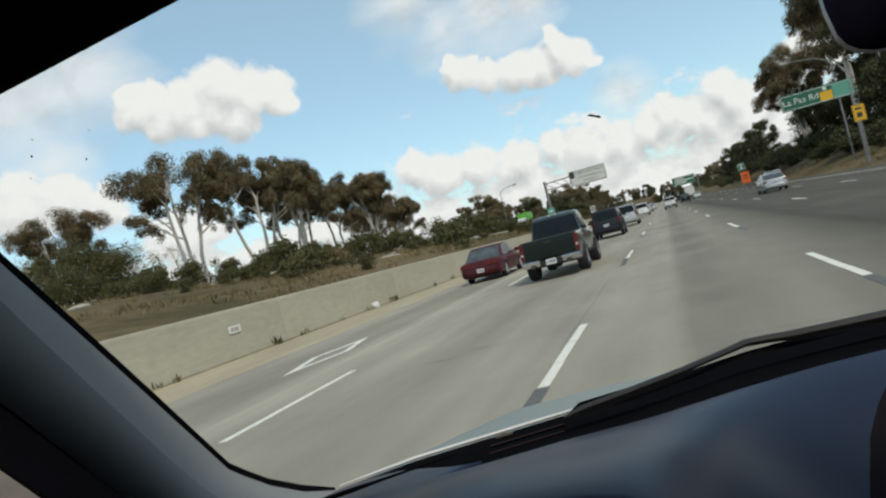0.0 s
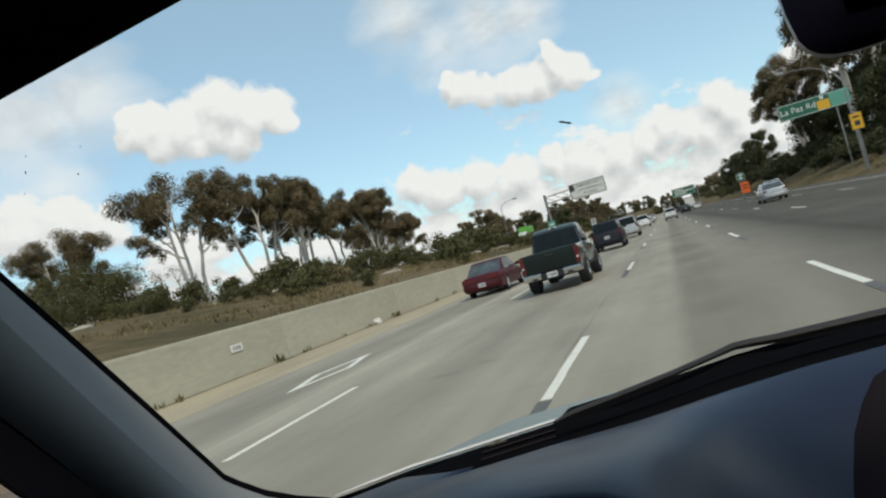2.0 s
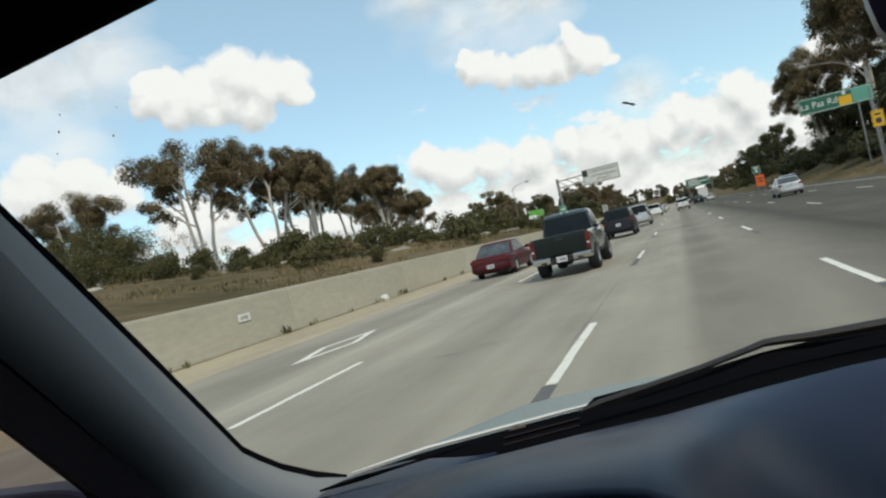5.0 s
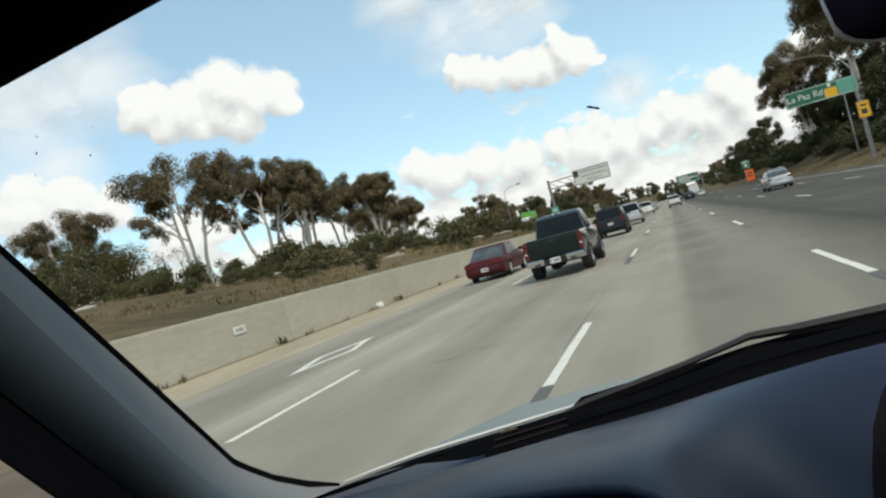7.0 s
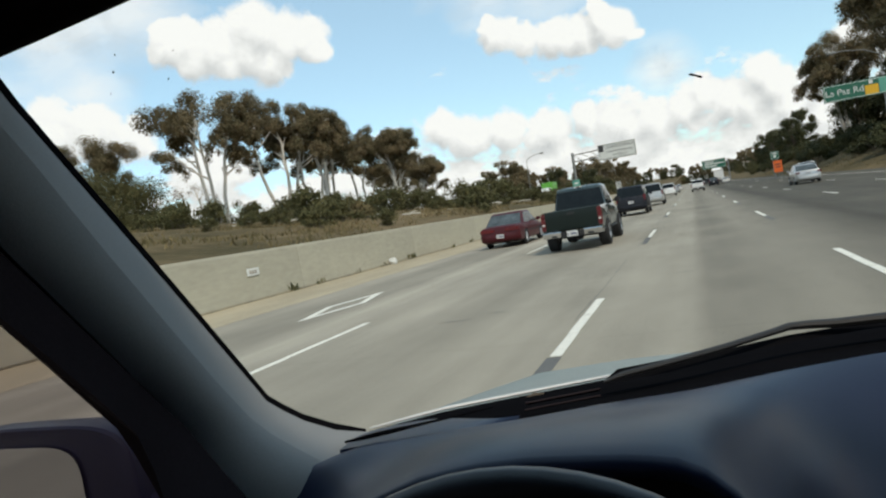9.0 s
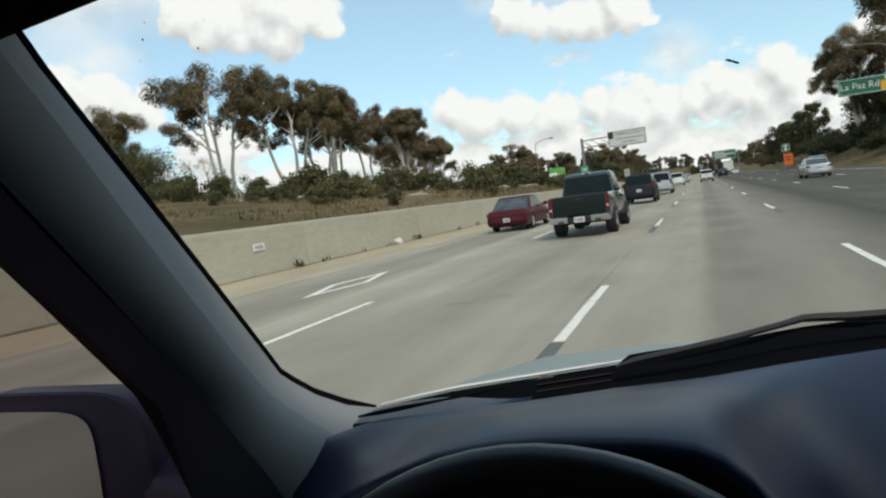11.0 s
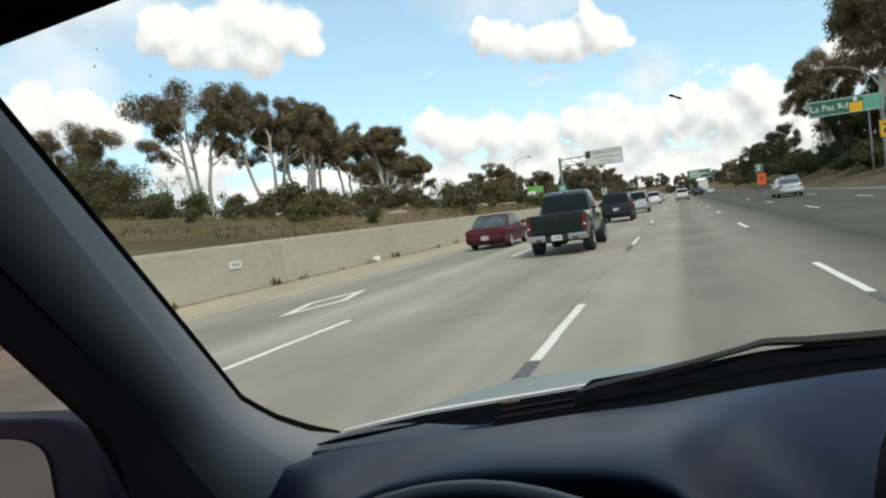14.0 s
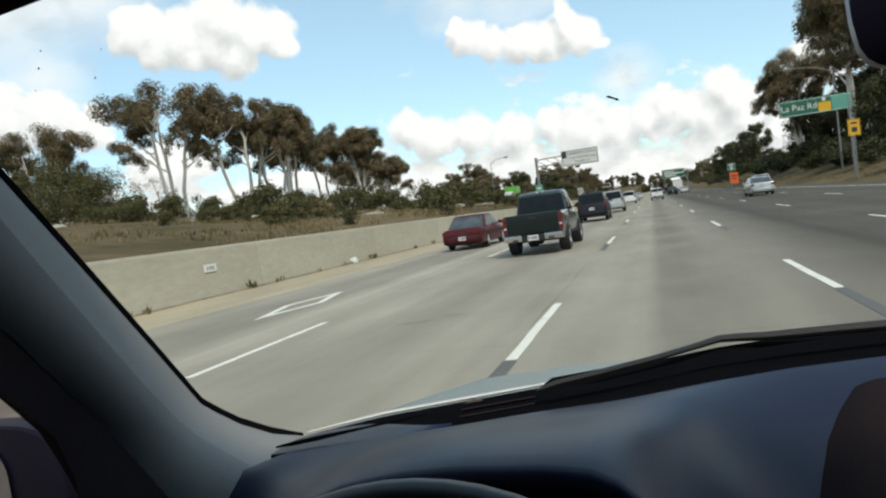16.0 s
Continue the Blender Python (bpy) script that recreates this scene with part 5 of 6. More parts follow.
def eucalyptus(seed, height, spread, label, stems=3, leaf=0.5, dense=1.0, material="leaf_euc", bark="bark", name="eucalyptus_tree", low=0.36, per=330):
    """A gum tree: leaning pale stems that fork, and umbrella-like masses of leaves with gaps between them."""
    rng = np.random.default_rng(seed)
    tree = thing(name, label, "tree")
    bm = bmesh.new()
    clumps = []
    for s in range(stems):
        a = 2 * pi * (s + rng.random() * 0.6) / stems
        lean = spread * (0.12 + 0.20 * rng.random())
        base = Vector((0.6 * cos(a), 0.6 * sin(a), -0.6))
        top = Vector((lean * cos(a), lean * sin(a), height * (0.74 + 0.14 * rng.random())))
        pts, rad = [], []
        bend = Vector((rng.normal() * 0.7, rng.normal() * 0.7, 0))
        for k in range(8):
            f = k / 7
            pts.append(base.lerp(top, f) + bend * sin(pi * f) + Vector((rng.normal() * 0.15, rng.normal() * 0.15, 0)))
            rad.append(height * 0.0155 * (1 - 0.74 * f) + 0.03)
        tube(bm, pts, rad, 7)
        for b in range(9):
            f = low + (0.97 - low) * (b + 0.6 * rng.random()) / 9
            i = min(6, int(f * 7))
            start = pts[i].lerp(pts[i + 1], f * 7 - i)
            ang = a + rng.normal() * 1.0 if b else a + rng.normal() * 0.4
            out = spread * (0.15 + 0.22 * rng.random()) * (1.3 - 0.6 * f)
            end = start + Vector((out * cos(ang), out * sin(ang), height * (0.10 + 0.13 * rng.random())))
            end.z = min(end.z, height * (0.93 - 0.04 * rng.random() - 0.24 * (Vector((end.x, end.y)).length / (spread * 0.5)) ** 2))
            mid = start.lerp(end, 0.5) + Vector((0, 0, height * 0.02 * rng.normal()))
            r0 = height * 0.0155 * (1 - 0.74 * f) * 0.62
            tube(bm, [start, mid, end], [r0 + 0.02, r0 * 0.7 + 0.015, 0.03], 5, False)
            for q in range(2):
                rr = spread * (0.058 + 0.045 * rng.random()) * (0.7 + 0.4 * f)
                e2 = end + Vector((rng.normal() * rr * 1.2, rng.normal() * rr * 1.2, rr * (0.1 + 0.4 * rng.normal())))
                tube(bm, [mid.lerp(end, 0.5), e2], [0.045, 0.02], 4, False)
                n = int(per * dense * (rr / (spread * 0.1)) ** 2)
                clumps.append((e2 + Vector((0, 0, rr * 0.2)), (rr * 1.2, rr * 1.2, rr * 1.05), int(n * 1.5)))
                for w in range(3):
                    g = 2 * pi * rng.random()
                    clumps.append((e2 + Vector((rr * 1.0 * cos(g), rr * 1.0 * sin(g), rr * (rng.random() * 1.1 - 0.95))), (rr * 0.75, rr * 0.75, rr * 0.75), int(n * 0.5)))
            if rng.random() < 0.5:
                rr = spread * 0.045
                clumps.append((mid + Vector((rng.normal() * rr, rng.normal() * rr, -rr)), (rr, rr, rr * 1.3), int(per * 0.16 * dense)))
        rr = spread * 0.12
        clumps.append((pts[-1] + Vector((0, 0, rr * 0.8)), (rr * 1.3, rr * 1.3, rr * 0.75), int(per * 1.3 * dense)))
    part("trunk", bm, bark, tree, "pale peeling trunks and limbs" if bark == "bark" else "")
    part("crown", leaves_mesh("crown", clumps, leaf, material, rng), material, tree)
    return tree


def round_tree(seed, height, width, label, leaf=0.45, n=46, per=200, material="leaf_dark", name="broadleaf_tree"):
    """A dense tree or tall shrub with an uneven outline."""
    rng = np.random.default_rng(seed)
    tree = thing(name, label, "tree")
    bm = bmesh.new()
    clumps = []
    tube(bm, [(0, 0, -0.5), (0.05, 0, height * 0.2), (0.1, 0.1, height * 0.5), (0, 0.1, height * 0.8)], [height * 0.022, height * 0.018, height * 0.012, 0.03], 7)
    for k in range(n):
        a, f = rng.random() * 2 * pi, rng.random()
        z = height * (0.10 + 0.80 * f)
        r = width / 2 * math.sqrt(max(0.05, 1 - ((f - 0.42) / 0.66) ** 2)) * (0.45 + 0.5 * rng.random())
        e = Vector((r * cos(a), r * sin(a), z))
        if k % 3 == 0:
            tube(bm, [(0, 0, z * 0.55), e], [height * 0.008 + 0.01, 0.012], 4, False)
        rr = width * (0.11 + 0.07 * rng.random())
        clumps.append((e, (rr, rr, rr * 0.85), per))
    part("trunk", bm, "bark_dark", tree)
    part("crown", leaves_mesh("crown", clumps, leaf, material, rng, 0.1), material, tree)
    return tree


def shrub(seed, height, width, label, leaf=0.16, n=16, per=60, material="leaf_bush"):
    rng = np.random.default_rng(seed)
    bush = thing("shrub", label, "shrub")
    bm = bmesh.new()
    clumps = []
    for k in range(n):
        a, r, f = rng.random() * 2 * pi, width / 2 * math.sqrt(rng.random()) * 0.85, rng.random()
        e = Vector((r * cos(a), r * sin(a), height * (0.18 + 0.68 * f * (1 - (2 * r / width) ** 2 * 0.6))))
        tube(bm, [(0.1 * cos(a), 0.1 * sin(a), -0.2), e], [0.03, 0.01], 4, False)
        clumps.append((e, (width * 0.17, width * 0.17, height * 0.2), per))
    part("stems", bm, "bark_dark", bush)
    part("foliage", leaves_mesh("foliage", clumps, leaf, material, rng, 0.0), material, bush)
    return bush


def palm(seed, height, label):
    rng = np.random.default_rng(seed)
    tree = thing("palm_tree", label, "palm tree")
    bm = bmesh.new()
    tube(bm, [(0, 0, -0.5), (0.1, 0, height * 0.5), (0.05, 0.1, height)], [0.34, 0.26, 0.3], 9)
    part("trunk", bm, "bark_dark", tree)
    bm = bmesh.new()
    for k in range(46):
        a, up = rng.random() * 2 * pi, rng.random() * 1.7 - 0.75
        d = Vector((cos(a) * cos(up), sin(a) * cos(up), sin(up)))
        ln = 1.7 + 0.6 * rng.random()
        side = Vector((-sin(a), cos(a), 0))
        prev = None
        for j in range(4):
            f = j / 3
            p = Vector((0.05, 0.1, height)) + d * ln * f + Vector((0, 0, -0.75 * f * f))
            w = 0.10 + 0.55 * sin(pi * min(0.85, f * 0.8 + 0.1)) * (0.25 if j == 0 else 1) * (0.5 if j == 3 else 1)
            fold = Vector((0, 0, 0.12))
            row = [bm.verts.new(p - side * w + fold), bm.verts.new(p), bm.verts.new(p + side * w + fold)]
            if prev:
                bm.faces.new((prev[0], prev[1], row[1], row[0]))
                bm.faces.new((prev[1], prev[2], row[2], row[1]))
            prev = row
    part("fronds", bm, "leaf_palm", tree, "", False)
    return tree


def place(src, spots, group=""):
    """Set the built tree at the first spot and copies at the rest. Spots: x, y, turn, scale, and the height above the land."""
    for k, (x, y, turn, size) in enumerate(spots):
        m = Matrix.Translation((x, y, land(x, y) - 0.1)) @ Matrix.Rotation(radians(turn), 4, "Z") @ Matrix.Diagonal((size, size, size, 1))
        if k == 0:
            src.matrix_basis = m
            if group:
                src["group"] = group
        else:
            copy_thing(src, m @ Matrix.Diagonal((1 / src.scale[0], 1 / src.scale[1], 1 / src.scale[2], 1)))


GUMS = "gum trees along the freeway"
# the big clump behind the barrier
place(eucalyptus(11, 22.0, 14.5, "tall gum tree with pale trunks and an umbrella crown", 3, 0.25, 1.5, low=0.44), [(-61, 78, 20, 0.88), (-80, 74, 200, 0.70), (-118, 262, 140, 1.45), (30, 119, 80, 1.2), (41, 128, 200, 1.25)], GUMS)
place(eucalyptus(12, 20.0, 11.5, "gum tree with several white trunks and brown-green crown", 3, 0.24, 1.4, low=0.46), [(-64, 98, 0, 1.08), (-67, 118, 75, 1.05), (-46, 322, 30, 0.75), (29, 152, 200, 1.15), (35, 102, 20, 1.2)], GUMS)
place(eucalyptus(13, 18.5, 11.0, "slender gum tree with a patchy crown", 3, 0.24, 1.4, low=0.44), [(-61, 106, 30, 1.12), (-66, 132, 190, 1.05), (-40, 333, 110, 0.8), (44, 140, 60, 1.0)], GUMS)
place(eucalyptus(14, 19.0, 11.0, "gum tree with drooping leaves and white limbs", 4, 0.24, 1.3, low=0.42), [(-58, 133, 10, 1.0), (-66, 168, 140, 0.95), (-36, 390, 250, 0.9), (52, 178, 10, 1.1)], GUMS)
far_a = eucalyptus(21, 15.0, 9.0, "distant gum tree beside the freeway", 3, 0.42, 0.9, per=170)
far_b = round_tree(22, 10.0, 9.0, "distant dark green broadleaf tree", 0.45, 44, 130)
far_c = round_tree(23, 7.0, 8.0, "distant olive-green roadside tree", 0.40, 36, 130, "leaf_bush")
rng = random.Random(9)
spots = {0: [], 1: [], 2: []}
for k in range(62):
    y = 235 + 15 * k ** 1.0 * (0.5 + 0.5 * rng.random())
    spots[rng.choice((0, 0, 1, 1, 2))].append((-rng.uniform(26, 75) - y * 0.02, y, rng.uniform(0, 360), rng.uniform(0.75, 1.5)))
for k in range(46):
    y = 250 + 18 * k * (0.4 + 0.6 * rng.random())
    spots[rng.choice((0, 1, 1, 2))].append((rng.uniform(24, 80) + y * 0.02, y, rng.uniform(0, 360), rng.uniform(0.7, 1.2)))
for k in range(46):
    spots[rng.choice((0, 1, 2, 2))].append((-rng.uniform(24, 62), rng.uniform(170, 330), rng.uniform(0, 360), rng.uniform(0.35, 0.75)))
for k in range(30):
    spots[rng.choice((0, 1, 1, 2))].append((rng.uniform(-40, 90), rng.uniform(780, 1050), rng.uniform(0, 360), rng.uniform(1.0, 1.7)))
place(far_a, spots[0], "distant trees")
place(far_b, spots[1], "distant trees")
place(far_c, spots[2], "distant trees")
# right-hand slope
place(round_tree(31, 13.0, 11.0, "dark dense tree on the slope above the slow lane", 0.38, 60, 230), [(37, 112, 0, 1.0), (33, 128, 120, 0.95), (50, 92, 70, 1.1), (46, 130, 150, 1.2), (60, 116, 220, 1.3), (64, 88, 20, 1.15), (56, 150, 100, 1.3), (40, 146, 10, 1.1), (36, 92, 60, 1.05), (28, 96, 30, 0.7), (31, 152, 200, 0.95), (37, 168, 80, 1.0), (44, 160, 300, 1.1)], "dark trees on the slope")
place(round_tree(32, 12.0, 8.0, "tall dark green tree beside the road", 0.42, 48, 150), [(27, 214, 0, 1.0), (31, 228, 60, 1.15), (30, 308, 120, 1.5), (36, 322, 200, 1.6), (25, 244, 20, 0.9)], "dark trees beside the road")
# shrubs and hedge behind the barrier
place(round_tree(41, 7.0, 13.0, "wide rounded dark green shrub on the bank", 0.15, 80, 800, "leaf_bush", "large_shrub"), [(-78, 74, 0, 1.35), (-92, 98, 90, 0.9)])
place(shrub(42, 2.6, 3.6, "dry green roadside shrub", 0.17, 18, 130), [(-52, 82, 0, 1.2), (-60, 95, 60, 1.3), (-40, 64, 20, 0.7), (-44, 88, 80, 0.8), (-66, 124, 10, 1.5), (-62, 142, 70, 1.4), (-58, 168, 10, 1.3), (-50, 205, 0, 1.5), (-42, 216, 40, 1.6), (-46, 232, 40, 1.8), (-38, 240, 40, 1.7), (-62, 196, 5, 1.8), (-70, 88, 0, 1.5), (28, 120, 10, 0.9), (25, 138, 60, 0.8), (30, 98, 90, 1.0)], "shrubs on the bank")
hedge = round_tree(43, 4.2, 3.0, "narrow dark hedge tree on the crest", 0.3, 22, 70)
place(hedge, [(-98 + 2.2 * sin(k * 1.7), 104 + 4.6 * k, 40 * k, 0.85 + 0.2 * sin(k * 2.3)) for k in range(22)], "hedge on the crest")
bare = eucalyptus(44, 9.0, 6.0, "thin almost bare tree on the bank", 2, 0.2, 0.22, name="bare_tree", per=60)
place(bare, [(-78, 92, 0, 1.0)])
place(palm(51, 9.0, "fan palm with a shaggy round crown"), [(-64, 246, 0, 1.15), (-60, 249, 90, 1.1), (-58, 290, 30, 0.9), (-55, 296, 120, 0.85)], "fan palms")
rnd = random.Random(31)
place(shrub(45, 2.2, 3.2, "low brown-green shrub on the bank", 0.17, 14, 120), [(-rnd.uniform(20, 92), rnd.uniform(46, 205), rnd.uniform(0, 360), rnd.uniform(0.6, 1.8)) for k in range(90)] + [(-rnd.uniform(15, 42), rnd.uniform(30, 118), rnd.uniform(0, 360), rnd.uniform(0.35, 1.0)) for k in range(46)], "low shrubs on the bank")
place(shrub(46, 1.6, 2.6, "dry brown brush on the slope", 0.15, 12, 110, "dry_grass"), [(-rnd.uniform(16, 80), rnd.uniform(40, 205), rnd.uniform(0, 360), rnd.uniform(0.5, 1.3)) for k in range(18)] + [(rnd.uniform(18, 34), rnd.uniform(60, 200), rnd.uniform(0, 360), rnd.uniform(0.4, 0.9)) for k in range(16)], "dry brush on the slopes")
place(shrub(47, 2.4, 3.6, "dark green shrub on the slope above the slow lane", 0.2, 18, 130, "leaf_dark"), [(rnd.uniform(19, 40), rnd.uniform(62, 215), rnd.uniform(0, 360), rnd.uniform(0.7, 1.7)) for k in range(60)], "dark shrubs on the slope")
# dry grass on the bank, too fine to count
rng = np.random.default_rng(77)
clumps = []
for k in range(9000):
    x, y = -12.7 - 60 * rng.random() ** 1.3, 12 + 170 * rng.random()
    if noise.noise(Vector((x * 0.13, y * 0.09, 2.0))) + 0.5 * noise.noise(Vector((x * 0.5, y * 0.4, 5.0))) < 0.08:
        continue                                            # it grows in patches
    clumps.append(((x, y, land(x, y) + 0.10), (0.6, 0.6, 0.10), 9))
for k in range(1100):
    x, y = 16.5 + 22 * rng.random() ** 1.4, 50 + 150 * rng.random()
    clumps.append(((x, y, land(x, y) + 0.12), (0.35, 0.35, 0.10), 4))
tagged(part("dry_grass", leaves_mesh("dry_grass", clumps, 0.30, "dry_grass", rng, grass=True), "dry_grass"), "tufts of dry yellow-brown grass on the bank", "grass", kind="stuff")
clumps = []
for k in range(48):
    y = 5 + 90 * rng.random()
    big = rng.random() ** 3
    clumps.append(((WALL_X + 0.1 + 0.10 * rng.random(), y, 0.13 + 0.06 * big), (0.08 + 0.06 * big, 0.22, 0.06 + 0.10 * big), int(5 + 16 * rng.random())))
tagged(part("weeds", leaves_mesh("weeds", clumps, 0.20, "leaf_bush", rng, grass=True), "leaf_bush"), "small weeds along the foot of the barrier", "weeds", kind="stuff")

# ---------------------------------------------------------------- signs, lamps, fence and far things
def panel_sign(name, label, at, w, h, material, posts=(), post_r=0.07, border="sign_white", category="road sign", foot=None):
    """A sign panel that faces the oncoming traffic, with a border, on posts down to the ground."""
    sign = thing(name, label, category, at)
    bm = bmesh.new()
    box(bm, (-w / 2, -0.02, -h / 2), (w / 2, 0.02, h / 2), 0.012)
    panel = part("panel", bm, material, sign)
    if border:
        bm = bmesh.new()
        e, t = min(w, h) * 0.05, min(w, h) * 0.03
        for lo, hi in (((-w / 2 + e, -h / 2 + e), (w / 2 - e, -h / 2 + e + t)), ((-w / 2 + e, h / 2 - e - t), (w / 2 - e, h / 2 - e)), ((-w / 2 + e, -h / 2 + e + t), (-w / 2 + e + t, h / 2 - e - t)), ((w / 2 - e - t, -h / 2 + e + t), (w / 2 - e, h / 2 - e - t))):
            box(bm, (lo[0], -0.026, lo[1]), (hi[0], -0.020, hi[1]))
        part("border", bm, border, panel, "", False)
    ground_z = land(at[0], at[1]) if foot is None else foot
    for x in posts:
        bm = bmesh.new()
        tube(bm, [(x, 0.06, ground_z - at[2] - 0.3), (x, 0.06, h * 0.35)], post_r, 10)
        part("post", bm, "steel", sign)
    return sign, panel


def words(panel, text, size, x, z, material="sign_white"):
    ob = part("lettering", text_mesh(text, size, material, "lettering"), material, panel)
    ob.location = (x, -0.03, z)
    return ob


def bars(panel, rows, material="sign_white"):
    for x, z, w, h in rows:
        bm = bmesh.new()
        box(bm, (x - w / 2, -0.030, z - h / 2), (x + w / 2, -0.022, z + h / 2))
        part("text_bar", bm, material, panel, "", False)


exit_sign, exit_panel = panel_sign("exit_sign", "green freeway exit sign with white lettering on a steel post", (14.7, 71.0, 7.25), 6.1, 1.5, "sign_green", (2.75,), 0.12)
words(exit_panel, "La Paz Rd", 0.78, -1.35, 0.0)
bm = bmesh.new()
box(bm, (0.25, -0.034, -0.62), (1.30, -0.021, 0.20), 0.005)
part("yellow_panel", bm, "sign_yellow", exit_panel, "yellow exit-only patch")
# sky reflected in the right part of the sign, as a paler green box
bm = bmesh.new()
box(bm, (1.36, -0.034, -0.62), (2.96, -0.021, 0.64), 0.005)
part("sky_sheen_panel", bm, "sign_green_pale", exit_panel, "right part of the sign, coloured paler for the sky it reflects")
bars(exit_panel, [(1.85, 0.34, 0.5, 0.24), (2.5, 0.34, 0.4, 0.30), (0.75, 0.45, 0.3, 0.3)])
adv, adv_panel = panel_sign("advisory_sign", "yellow ramp speed sign on a steel post", (16.4, 66.0, 4.5), 0.95, 1.4, "sign_yellow", (0.0,), 0.05, "sign_black")
bars(adv_panel, [(0, 0.36, 0.5, 0.16), (0, -0.18, 0.42, 0.42)], "sign_black")
gore, gore_panel = panel_sign("gore_sign", "small green exit sign with white arrow", (10.9, 108.0, 3.35), 1.1, 1.1, "sign_green", (-0.3, 0.3), 0.05, foot=-0.05)
bars(gore_panel, [(0, 0.25, 0.6, 0.18), (0.0, -0.18, 0.34, 0.34)])
work, work_panel = panel_sign("work_sign", "orange road work board on a low frame", (11.0, 106.5, 1.7), 1.1, 1.6, "sign_orange", (-0.4, 0.4), 0.04, None, foot=-0.05)
bars(work_panel, [(0, 0.3, 0.7, 0.16), (0, -0.1, 0.6, 0.16)], "sign_black")
over, over_panel = panel_sign("overhead_sign", "large green overhead direction sign far ahead", (8.5, 300.0, 7.4), 9.0, 3.6, "sign_green", (5.4,), 0.25, foot=-0.05)
bars(over_panel, [(-1.6, 0.95, 3.6, 0.5), (-0.4, 0.1, 6.4, 0.5), (-1.2, -0.8, 4.6, 0.5), (3.4, 0.1, 0.8, 0.5)])
bm = bmesh.new()
tube(bm, [(5.4, 0.1, -7.4), (5.4, 0.1, 1.2), (4.4, 0.1, 1.2), (-4.4, 0.1, 1.2)], 0.16, 8)
part("gantry_arm", bm, "steel", over)
lane, lane_panel = panel_sign("lane_sign", "small white lane sign beside the barrier", (-12.9, 128.0, 3.0), 0.9, 1.3, "sign_white", (0.0,), 0.05, "sign_black")
bars(lane_panel, [(0, 0.35, 0.5, 0.14), (0, 0.05, 0.6, 0.14), (0, -0.25, 0.5, 0.14)], "sign_black")
# carpool sign: a white board on an arm from a post behind the barrier
pool, pool_panel = panel_sign("carpool_sign", "white carpool lane sign on a steel arm", (-8.2, 84.0, 6.6), 4.4, 1.9, "sign_white", (), 0.1, "sign_black")
for text, size, z in (("CARPOOLS ONLY", 0.42, 0.5), ("2 OR MORE PERSONS", 0.32, -0.05), ("PER VEHICLE", 0.30, -0.5)):
    words(pool_panel, text, size, 0.25, z, "sign_black")
bm = bmesh.new()
box(bm, (-2.15, -0.03, 0.05), (-1.55, -0.022, 0.85))
part("diamond_field", bm, "sign_black", pool_panel, "black field for the lane diamond", False)
bm = bmesh.new()
tube(bm, [(-5.3, 0.1, -5.4), (-5.3, 0.1, 0.6)], 0.17, 12)
tube(bm, [(-5.3, 0.1, 0.3), (1.8, 0.08, 0.55)], 0.07, 8)
tube(bm, [(-5.3, 0.1, -0.5), (1.8, 0.08, -0.4)], 0.07, 8)
for k in range(3):
    tube(bm, [(-5.3 + 1.1 * k, 0.1, 0.3), (-4.2 + 1.1 * k, 0.1, -0.45)], 0.04, 6)
part("arm", bm, "steel", pool)
bm = bmesh.new()
box(bm, (-5.3 - 0.45, -0.10, -4.2), (-5.3 + 0.45, -0.07, -2.7), 0.01)
mile = part("exit_plate", bm, "sign_green_pale", pool, "small green plate on the post")
bars_at = ((-5.3, -3.1, 0.5, 0.2), (-5.3, -3.7, 0.6, 0.4))
for x, z, w, h in bars_at:
    bm = bmesh.new()
    box(bm, (x - w / 2, -0.108, z - h / 2), (x + w / 2, -0.098, z + h / 2))
    part("text_bar", bm, "sign_white", mile, "", False)


def street_lamp(label, at, height, reach, turn):
    lamp = thing("street_lamp", label, "street lamp", (at[0], at[1], land(*at) - 0.1), "street lamps")
    lamp.rotation_euler = (0, 0, radians(turn))
    bm = bmesh.new()
    tube(bm, [(0, 0, 0), (0, 0, height * 0.5), (0, 0, height)], [0.11, 0.09, 0.06], 9)
    tube(bm, [(0, 0, height), (reach * 0.35, 0, height + 0.7), (reach * 0.8, 0, height + 1.0), (reach, 0, height + 1.02)], [0.06, 0.05, 0.045, 0.04], 8)
    part("pole", bm, "steel", lamp)
    bm = bmesh.new()
    tube(bm, [(reach - 0.1, 0, height + 1.0), (reach + 0.2, 0, height + 1.0), (reach + 0.7, 0, height + 0.98), (reach + 0.85, 0, height + 0.97)], [0.06, 0.16, 0.15, 0.04], 10)
    part("lamp_head", bm, "steel", lamp, "grey lamp head")
    return lamp


street_lamp("tall grey street lamp with a curved arm", (-34.0, 150.0), 9.5, 3.2, 0)
street_lamp("tall grey street lamp with a curved arm", (-34.0, 214.0), 9.5, 3.2, 0)
street_lamp("tall grey street lamp with a curved arm", (-33.0, 282.0), 9.5, 3.2, 0)
street_lamp("tall grey street lamp beside the slow lane", (19.5, 84.0), 11.0, 4.0, 180)
# timber utility pole
pole = thing("utility_pole", "brown timber utility pole with two cross arms", "utility pole", (-93.0, 88.0, land(-93, 88) - 0.2))
bm = bmesh.new()
tube(bm, [(0, 0, 0), (0, 0, 17.5)], [0.2, 0.12], 9)
part("post", bm, "bark_dark", pole)
for z in (16.9, 15.6):
    bm = bmesh.new()
    box(bm, (-1.3, -0.06, z - 0.07), (1.3, 0.06, z + 0.07), 0.01)
    part("cross_arm", bm, "bark_dark", pole)
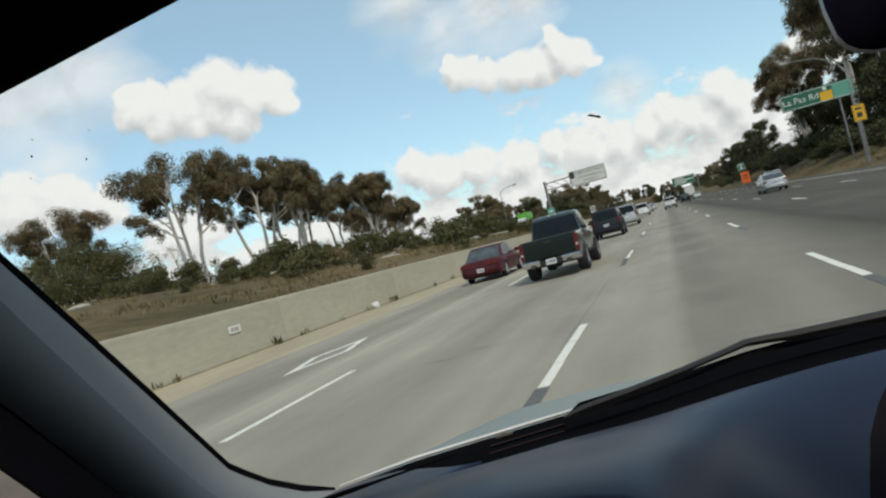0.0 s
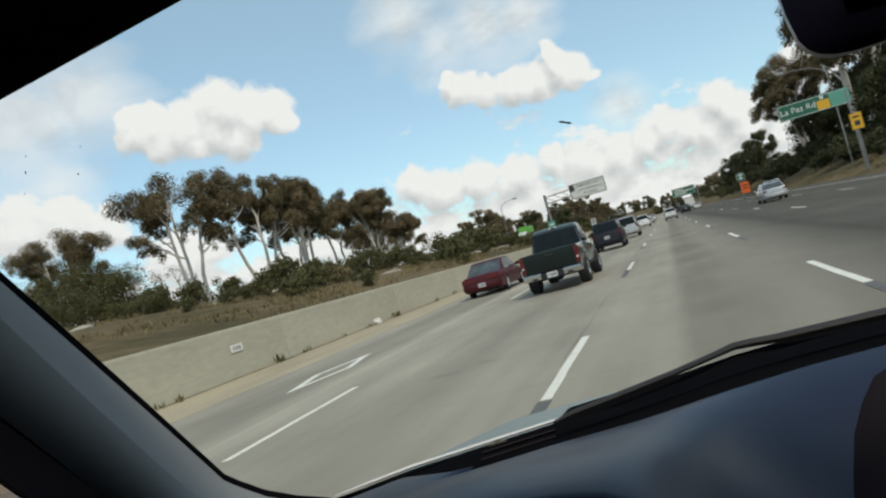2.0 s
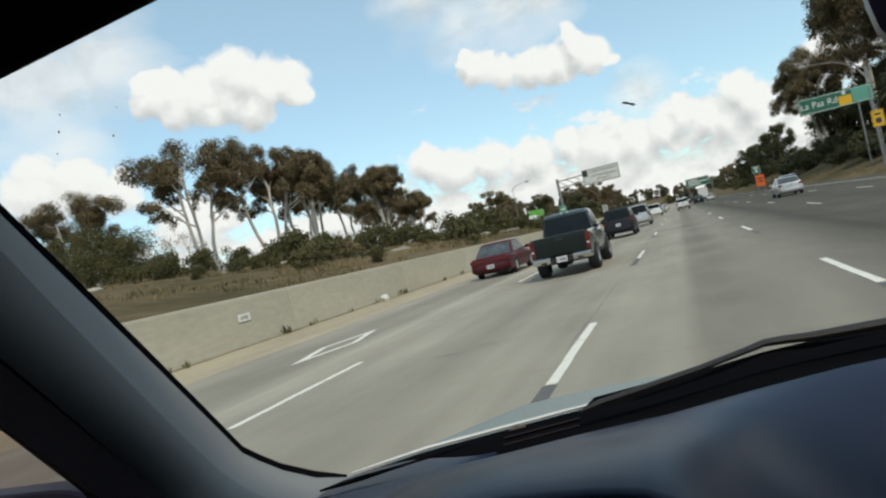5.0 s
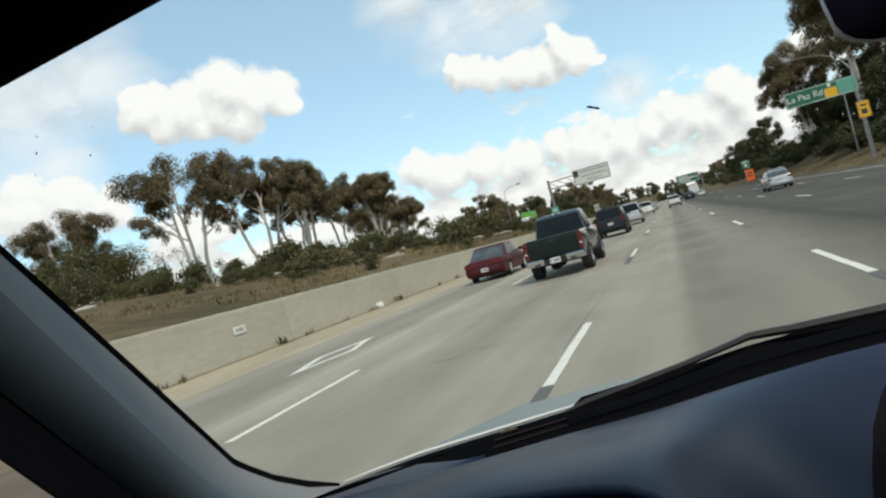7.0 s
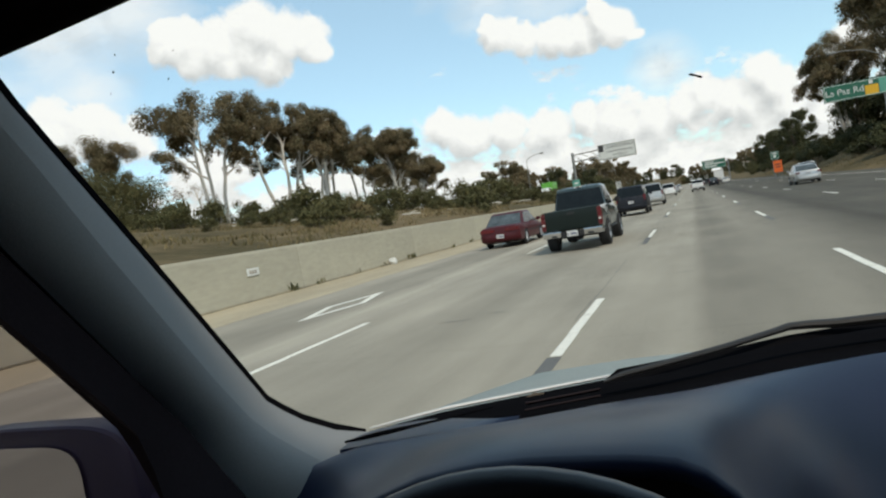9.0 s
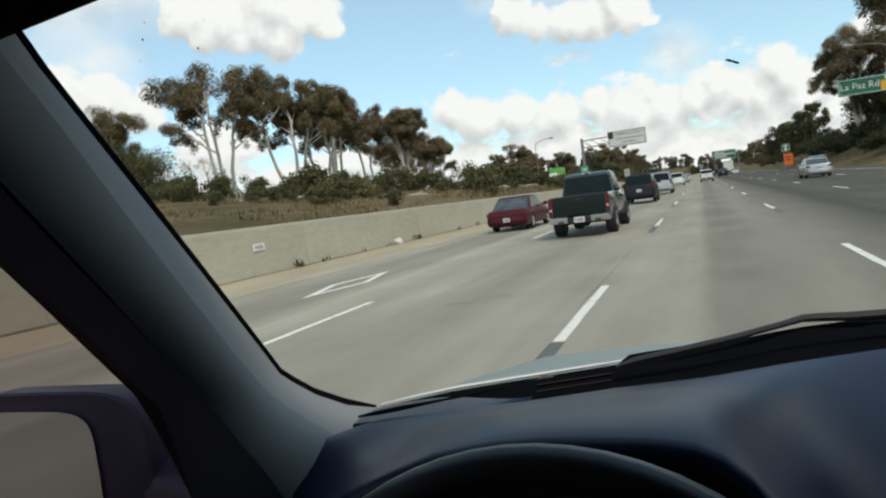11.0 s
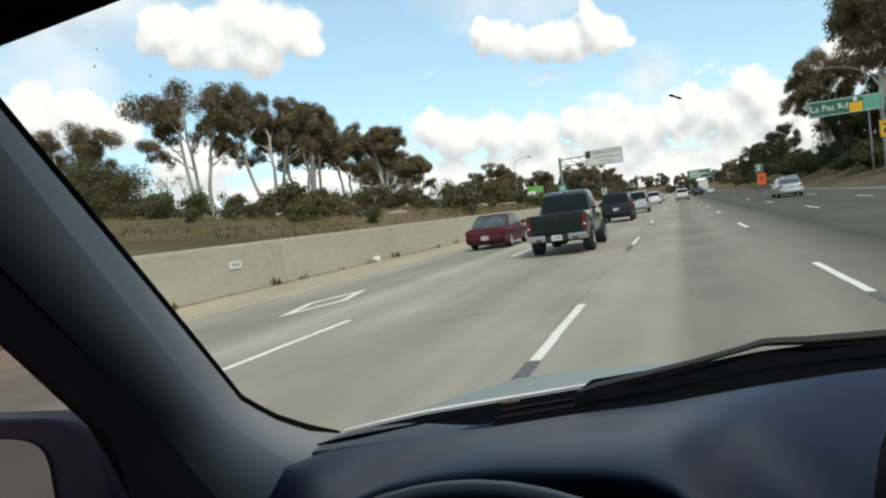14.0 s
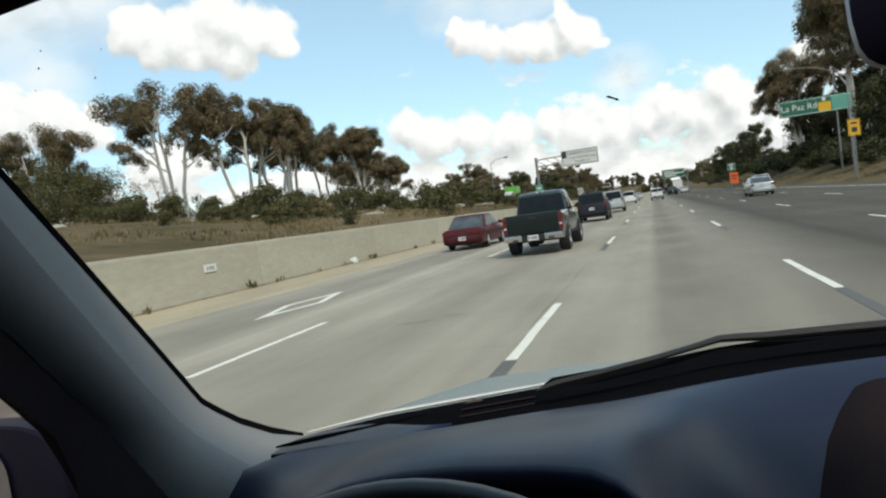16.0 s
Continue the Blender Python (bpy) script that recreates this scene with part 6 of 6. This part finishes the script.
# fence on the crest
fence = thing("crest_fence", "row of grey timber fence posts with rails", "fence", (-104.0, 40.0, 0))
bm = bmesh.new()
box(bm, (-0.12, -0.12, -0.5), (0.12, 0.12, 2.3), 0.03)
post = finish("fence_post", bm, "fence")
for k in range(22):
    x, y = 0.5 * sin(k), 3.0 * k
    part("fence_post", post, "fence", fence).location = (x, y, land(-104 + x, 40 + y))
for z in (0.7, 1.5):
    bm = bmesh.new()
    tube(bm, [(0.5 * sin(k), 3.0 * k, land(-104 + 0.5 * sin(k), 40 + 3.0 * k) + z) for k in range(22)], 0.05, 5)
    part("rail", bm, "fence", fence)
# pale stones showing through the bank
rng = random.Random(12)
bm = bmesh.new()
bmesh.ops.create_icosphere(bm, subdivisions=2, radius=1.0)
for v in bm.verts:
    v.co *= 1 + 0.22 * noise.noise(v.co * 1.7)
stone = finish("stone", bm, "stone")
for k in range(44):
    x, y = -rng.uniform(22, 66), rng.uniform(34, 110)
    ob = tagged(new("stone", stone), "pale weathered stone lying on the bank", "stone", "stones on the bank")
    s = rng.uniform(0.25, 0.85)
    ob.matrix_world = Matrix.Translation((x, y, land(x, y))) @ Matrix.Rotation(rng.uniform(0, 6), 4, "Z") @ Matrix.Diagonal((s * 2.2, s * 1.1, s * 0.38, 1))


def box_truck(label, at, paint, cargo, length=7.0, height=3.6, group=""):
    truck = thing("box_truck", label, "truck", at, group)
    add_wheels(truck, 0.45, 0.28, 0.95, (-length * 0.28, length * 0.36))
    bm = bmesh.new()
    box(bm, (-1.2, -length / 2, 0.95), (1.2, length * 0.20, height), 0.06)
    part("cargo_box", bm, cargo, truck)
    for z in (1.25, height - 0.25):
        bm = bmesh.new()
        box(bm, (-1.14, -length / 2 - 0.02, z), (1.14, -length / 2 + 0.01, z + 0.06))
        part("door_rail", bm, "trim", truck, "", False)
    bm = bmesh.new()
    rings = []
    for y, z0, z1 in ((length * 0.21, 0.55, 2.6), (length * 0.36, 0.55, 2.65), (length * 0.43, 0.55, 1.75), (length * 0.5, 0.6, 1.5)):
        rings.append([(-1.02, y, z0), (-1.06, y, z0 + 0.5), (-0.98, y, z1 - 0.1), (-0.85, y, z1), (0.85, y, z1), (0.98, y, z1 - 0.1), (1.06, y, z0 + 0.5), (1.02, y, z0)])
    loft(bm, rings)
    part("cab", bm, paint, truck)
    bm = bmesh.new()
    box(bm, (-0.85, -length / 2 + 0.05, 0.55), (0.85, length * 0.45, 0.9), 0.02)
    part("chassis", bm, "under", truck)
    lamp_pair(truck, "tail_lamp", 0.95, -length / 2 - 0.01, 0.8, 0.28, 0.14, 0.08, "tail", "red tail lamp")
    return truck


box_truck("white box truck far ahead in traffic", (6.3, 200.0, 0), "white", "white", group=TRAFFIC)
box_truck("white truck with a bright green cargo box beyond the barrier", (-30.0, 150.0, land(-30, 150)), "white", "truck_green", 8.0, 3.8).rotation_euler = (0, 0, radians(180))
# low houses on the far slope
for x, y, w in ((62, 330, 14), (84, 352, 16), (48, 372, 12), (104, 330, 15)):
    house = thing("house", "pale stucco house with a clay roof on the far slope", "house", (x, y, land(x, y) - 0.5), "houses on the slope")
    bm = bmesh.new()
    box(bm, (-w / 2, -5, 0), (w / 2, 5, 5.4))
    part("wall", bm, "stucco", house, "", False)
    bm = bmesh.new()
    loft(bm, [[(-w / 2 - 0.5, -5.6, 5.4), (w / 2 + 0.5, -5.6, 5.4), (w / 2 + 0.5, 5.6, 5.4), (-w / 2 - 0.5, 5.6, 5.4)], [(-w / 4, -0.4, 8.0), (w / 4, -0.4, 8.0), (w / 4, 0.4, 8.0), (-w / 4, 0.4, 8.0)]])
    part("roof", bm, "tile_roof", house, "", False)
    for k in range(4):
        for z in (1.2, 3.6):
            bm = bmesh.new()
            cx = -w / 2 + (k + 0.5) * w / 4
            box(bm, (cx - 0.6, -5.04, z), (cx + 0.6, -4.96, z + 1.2))
            part("window", bm, "car_glass", house, "", False)

# small stencilled placard on the face of the barrier
placard = thing("wall_placard", "small white stencilled placard on the barrier face", "placard", (WALL_X - 0.055, 15.85, 0.87))
bm = bmesh.new()
box(bm, (-0.006, -0.27, -0.105), (0.022, 0.27, 0.105), 0.004)
part("board", bm, "sign_white", placard)
for k in range(3):
    bm = bmesh.new()
    box(bm, (0.018, -0.17 + 0.12 * k, -0.05), (0.026, -0.09 + 0.12 * k, 0.05))
    part("stencil_bar", bm, "fence", placard, "", False)
scrap = thing("paper_scrap", "crumpled white scrap of paper against the barrier", "litter", (-11.72, 24.5, 0.06))
bm = bmesh.new()
bmesh.ops.create_icosphere(bm, subdivisions=2, radius=0.16)
for v in bm.verts:
    v.co *= 1 + 0.5 * noise.noise(v.co * 9)
    v.co.z = v.co.z * 0.9 + 0.12
part("sheet", bm, "sign_white", scrap, "", False)
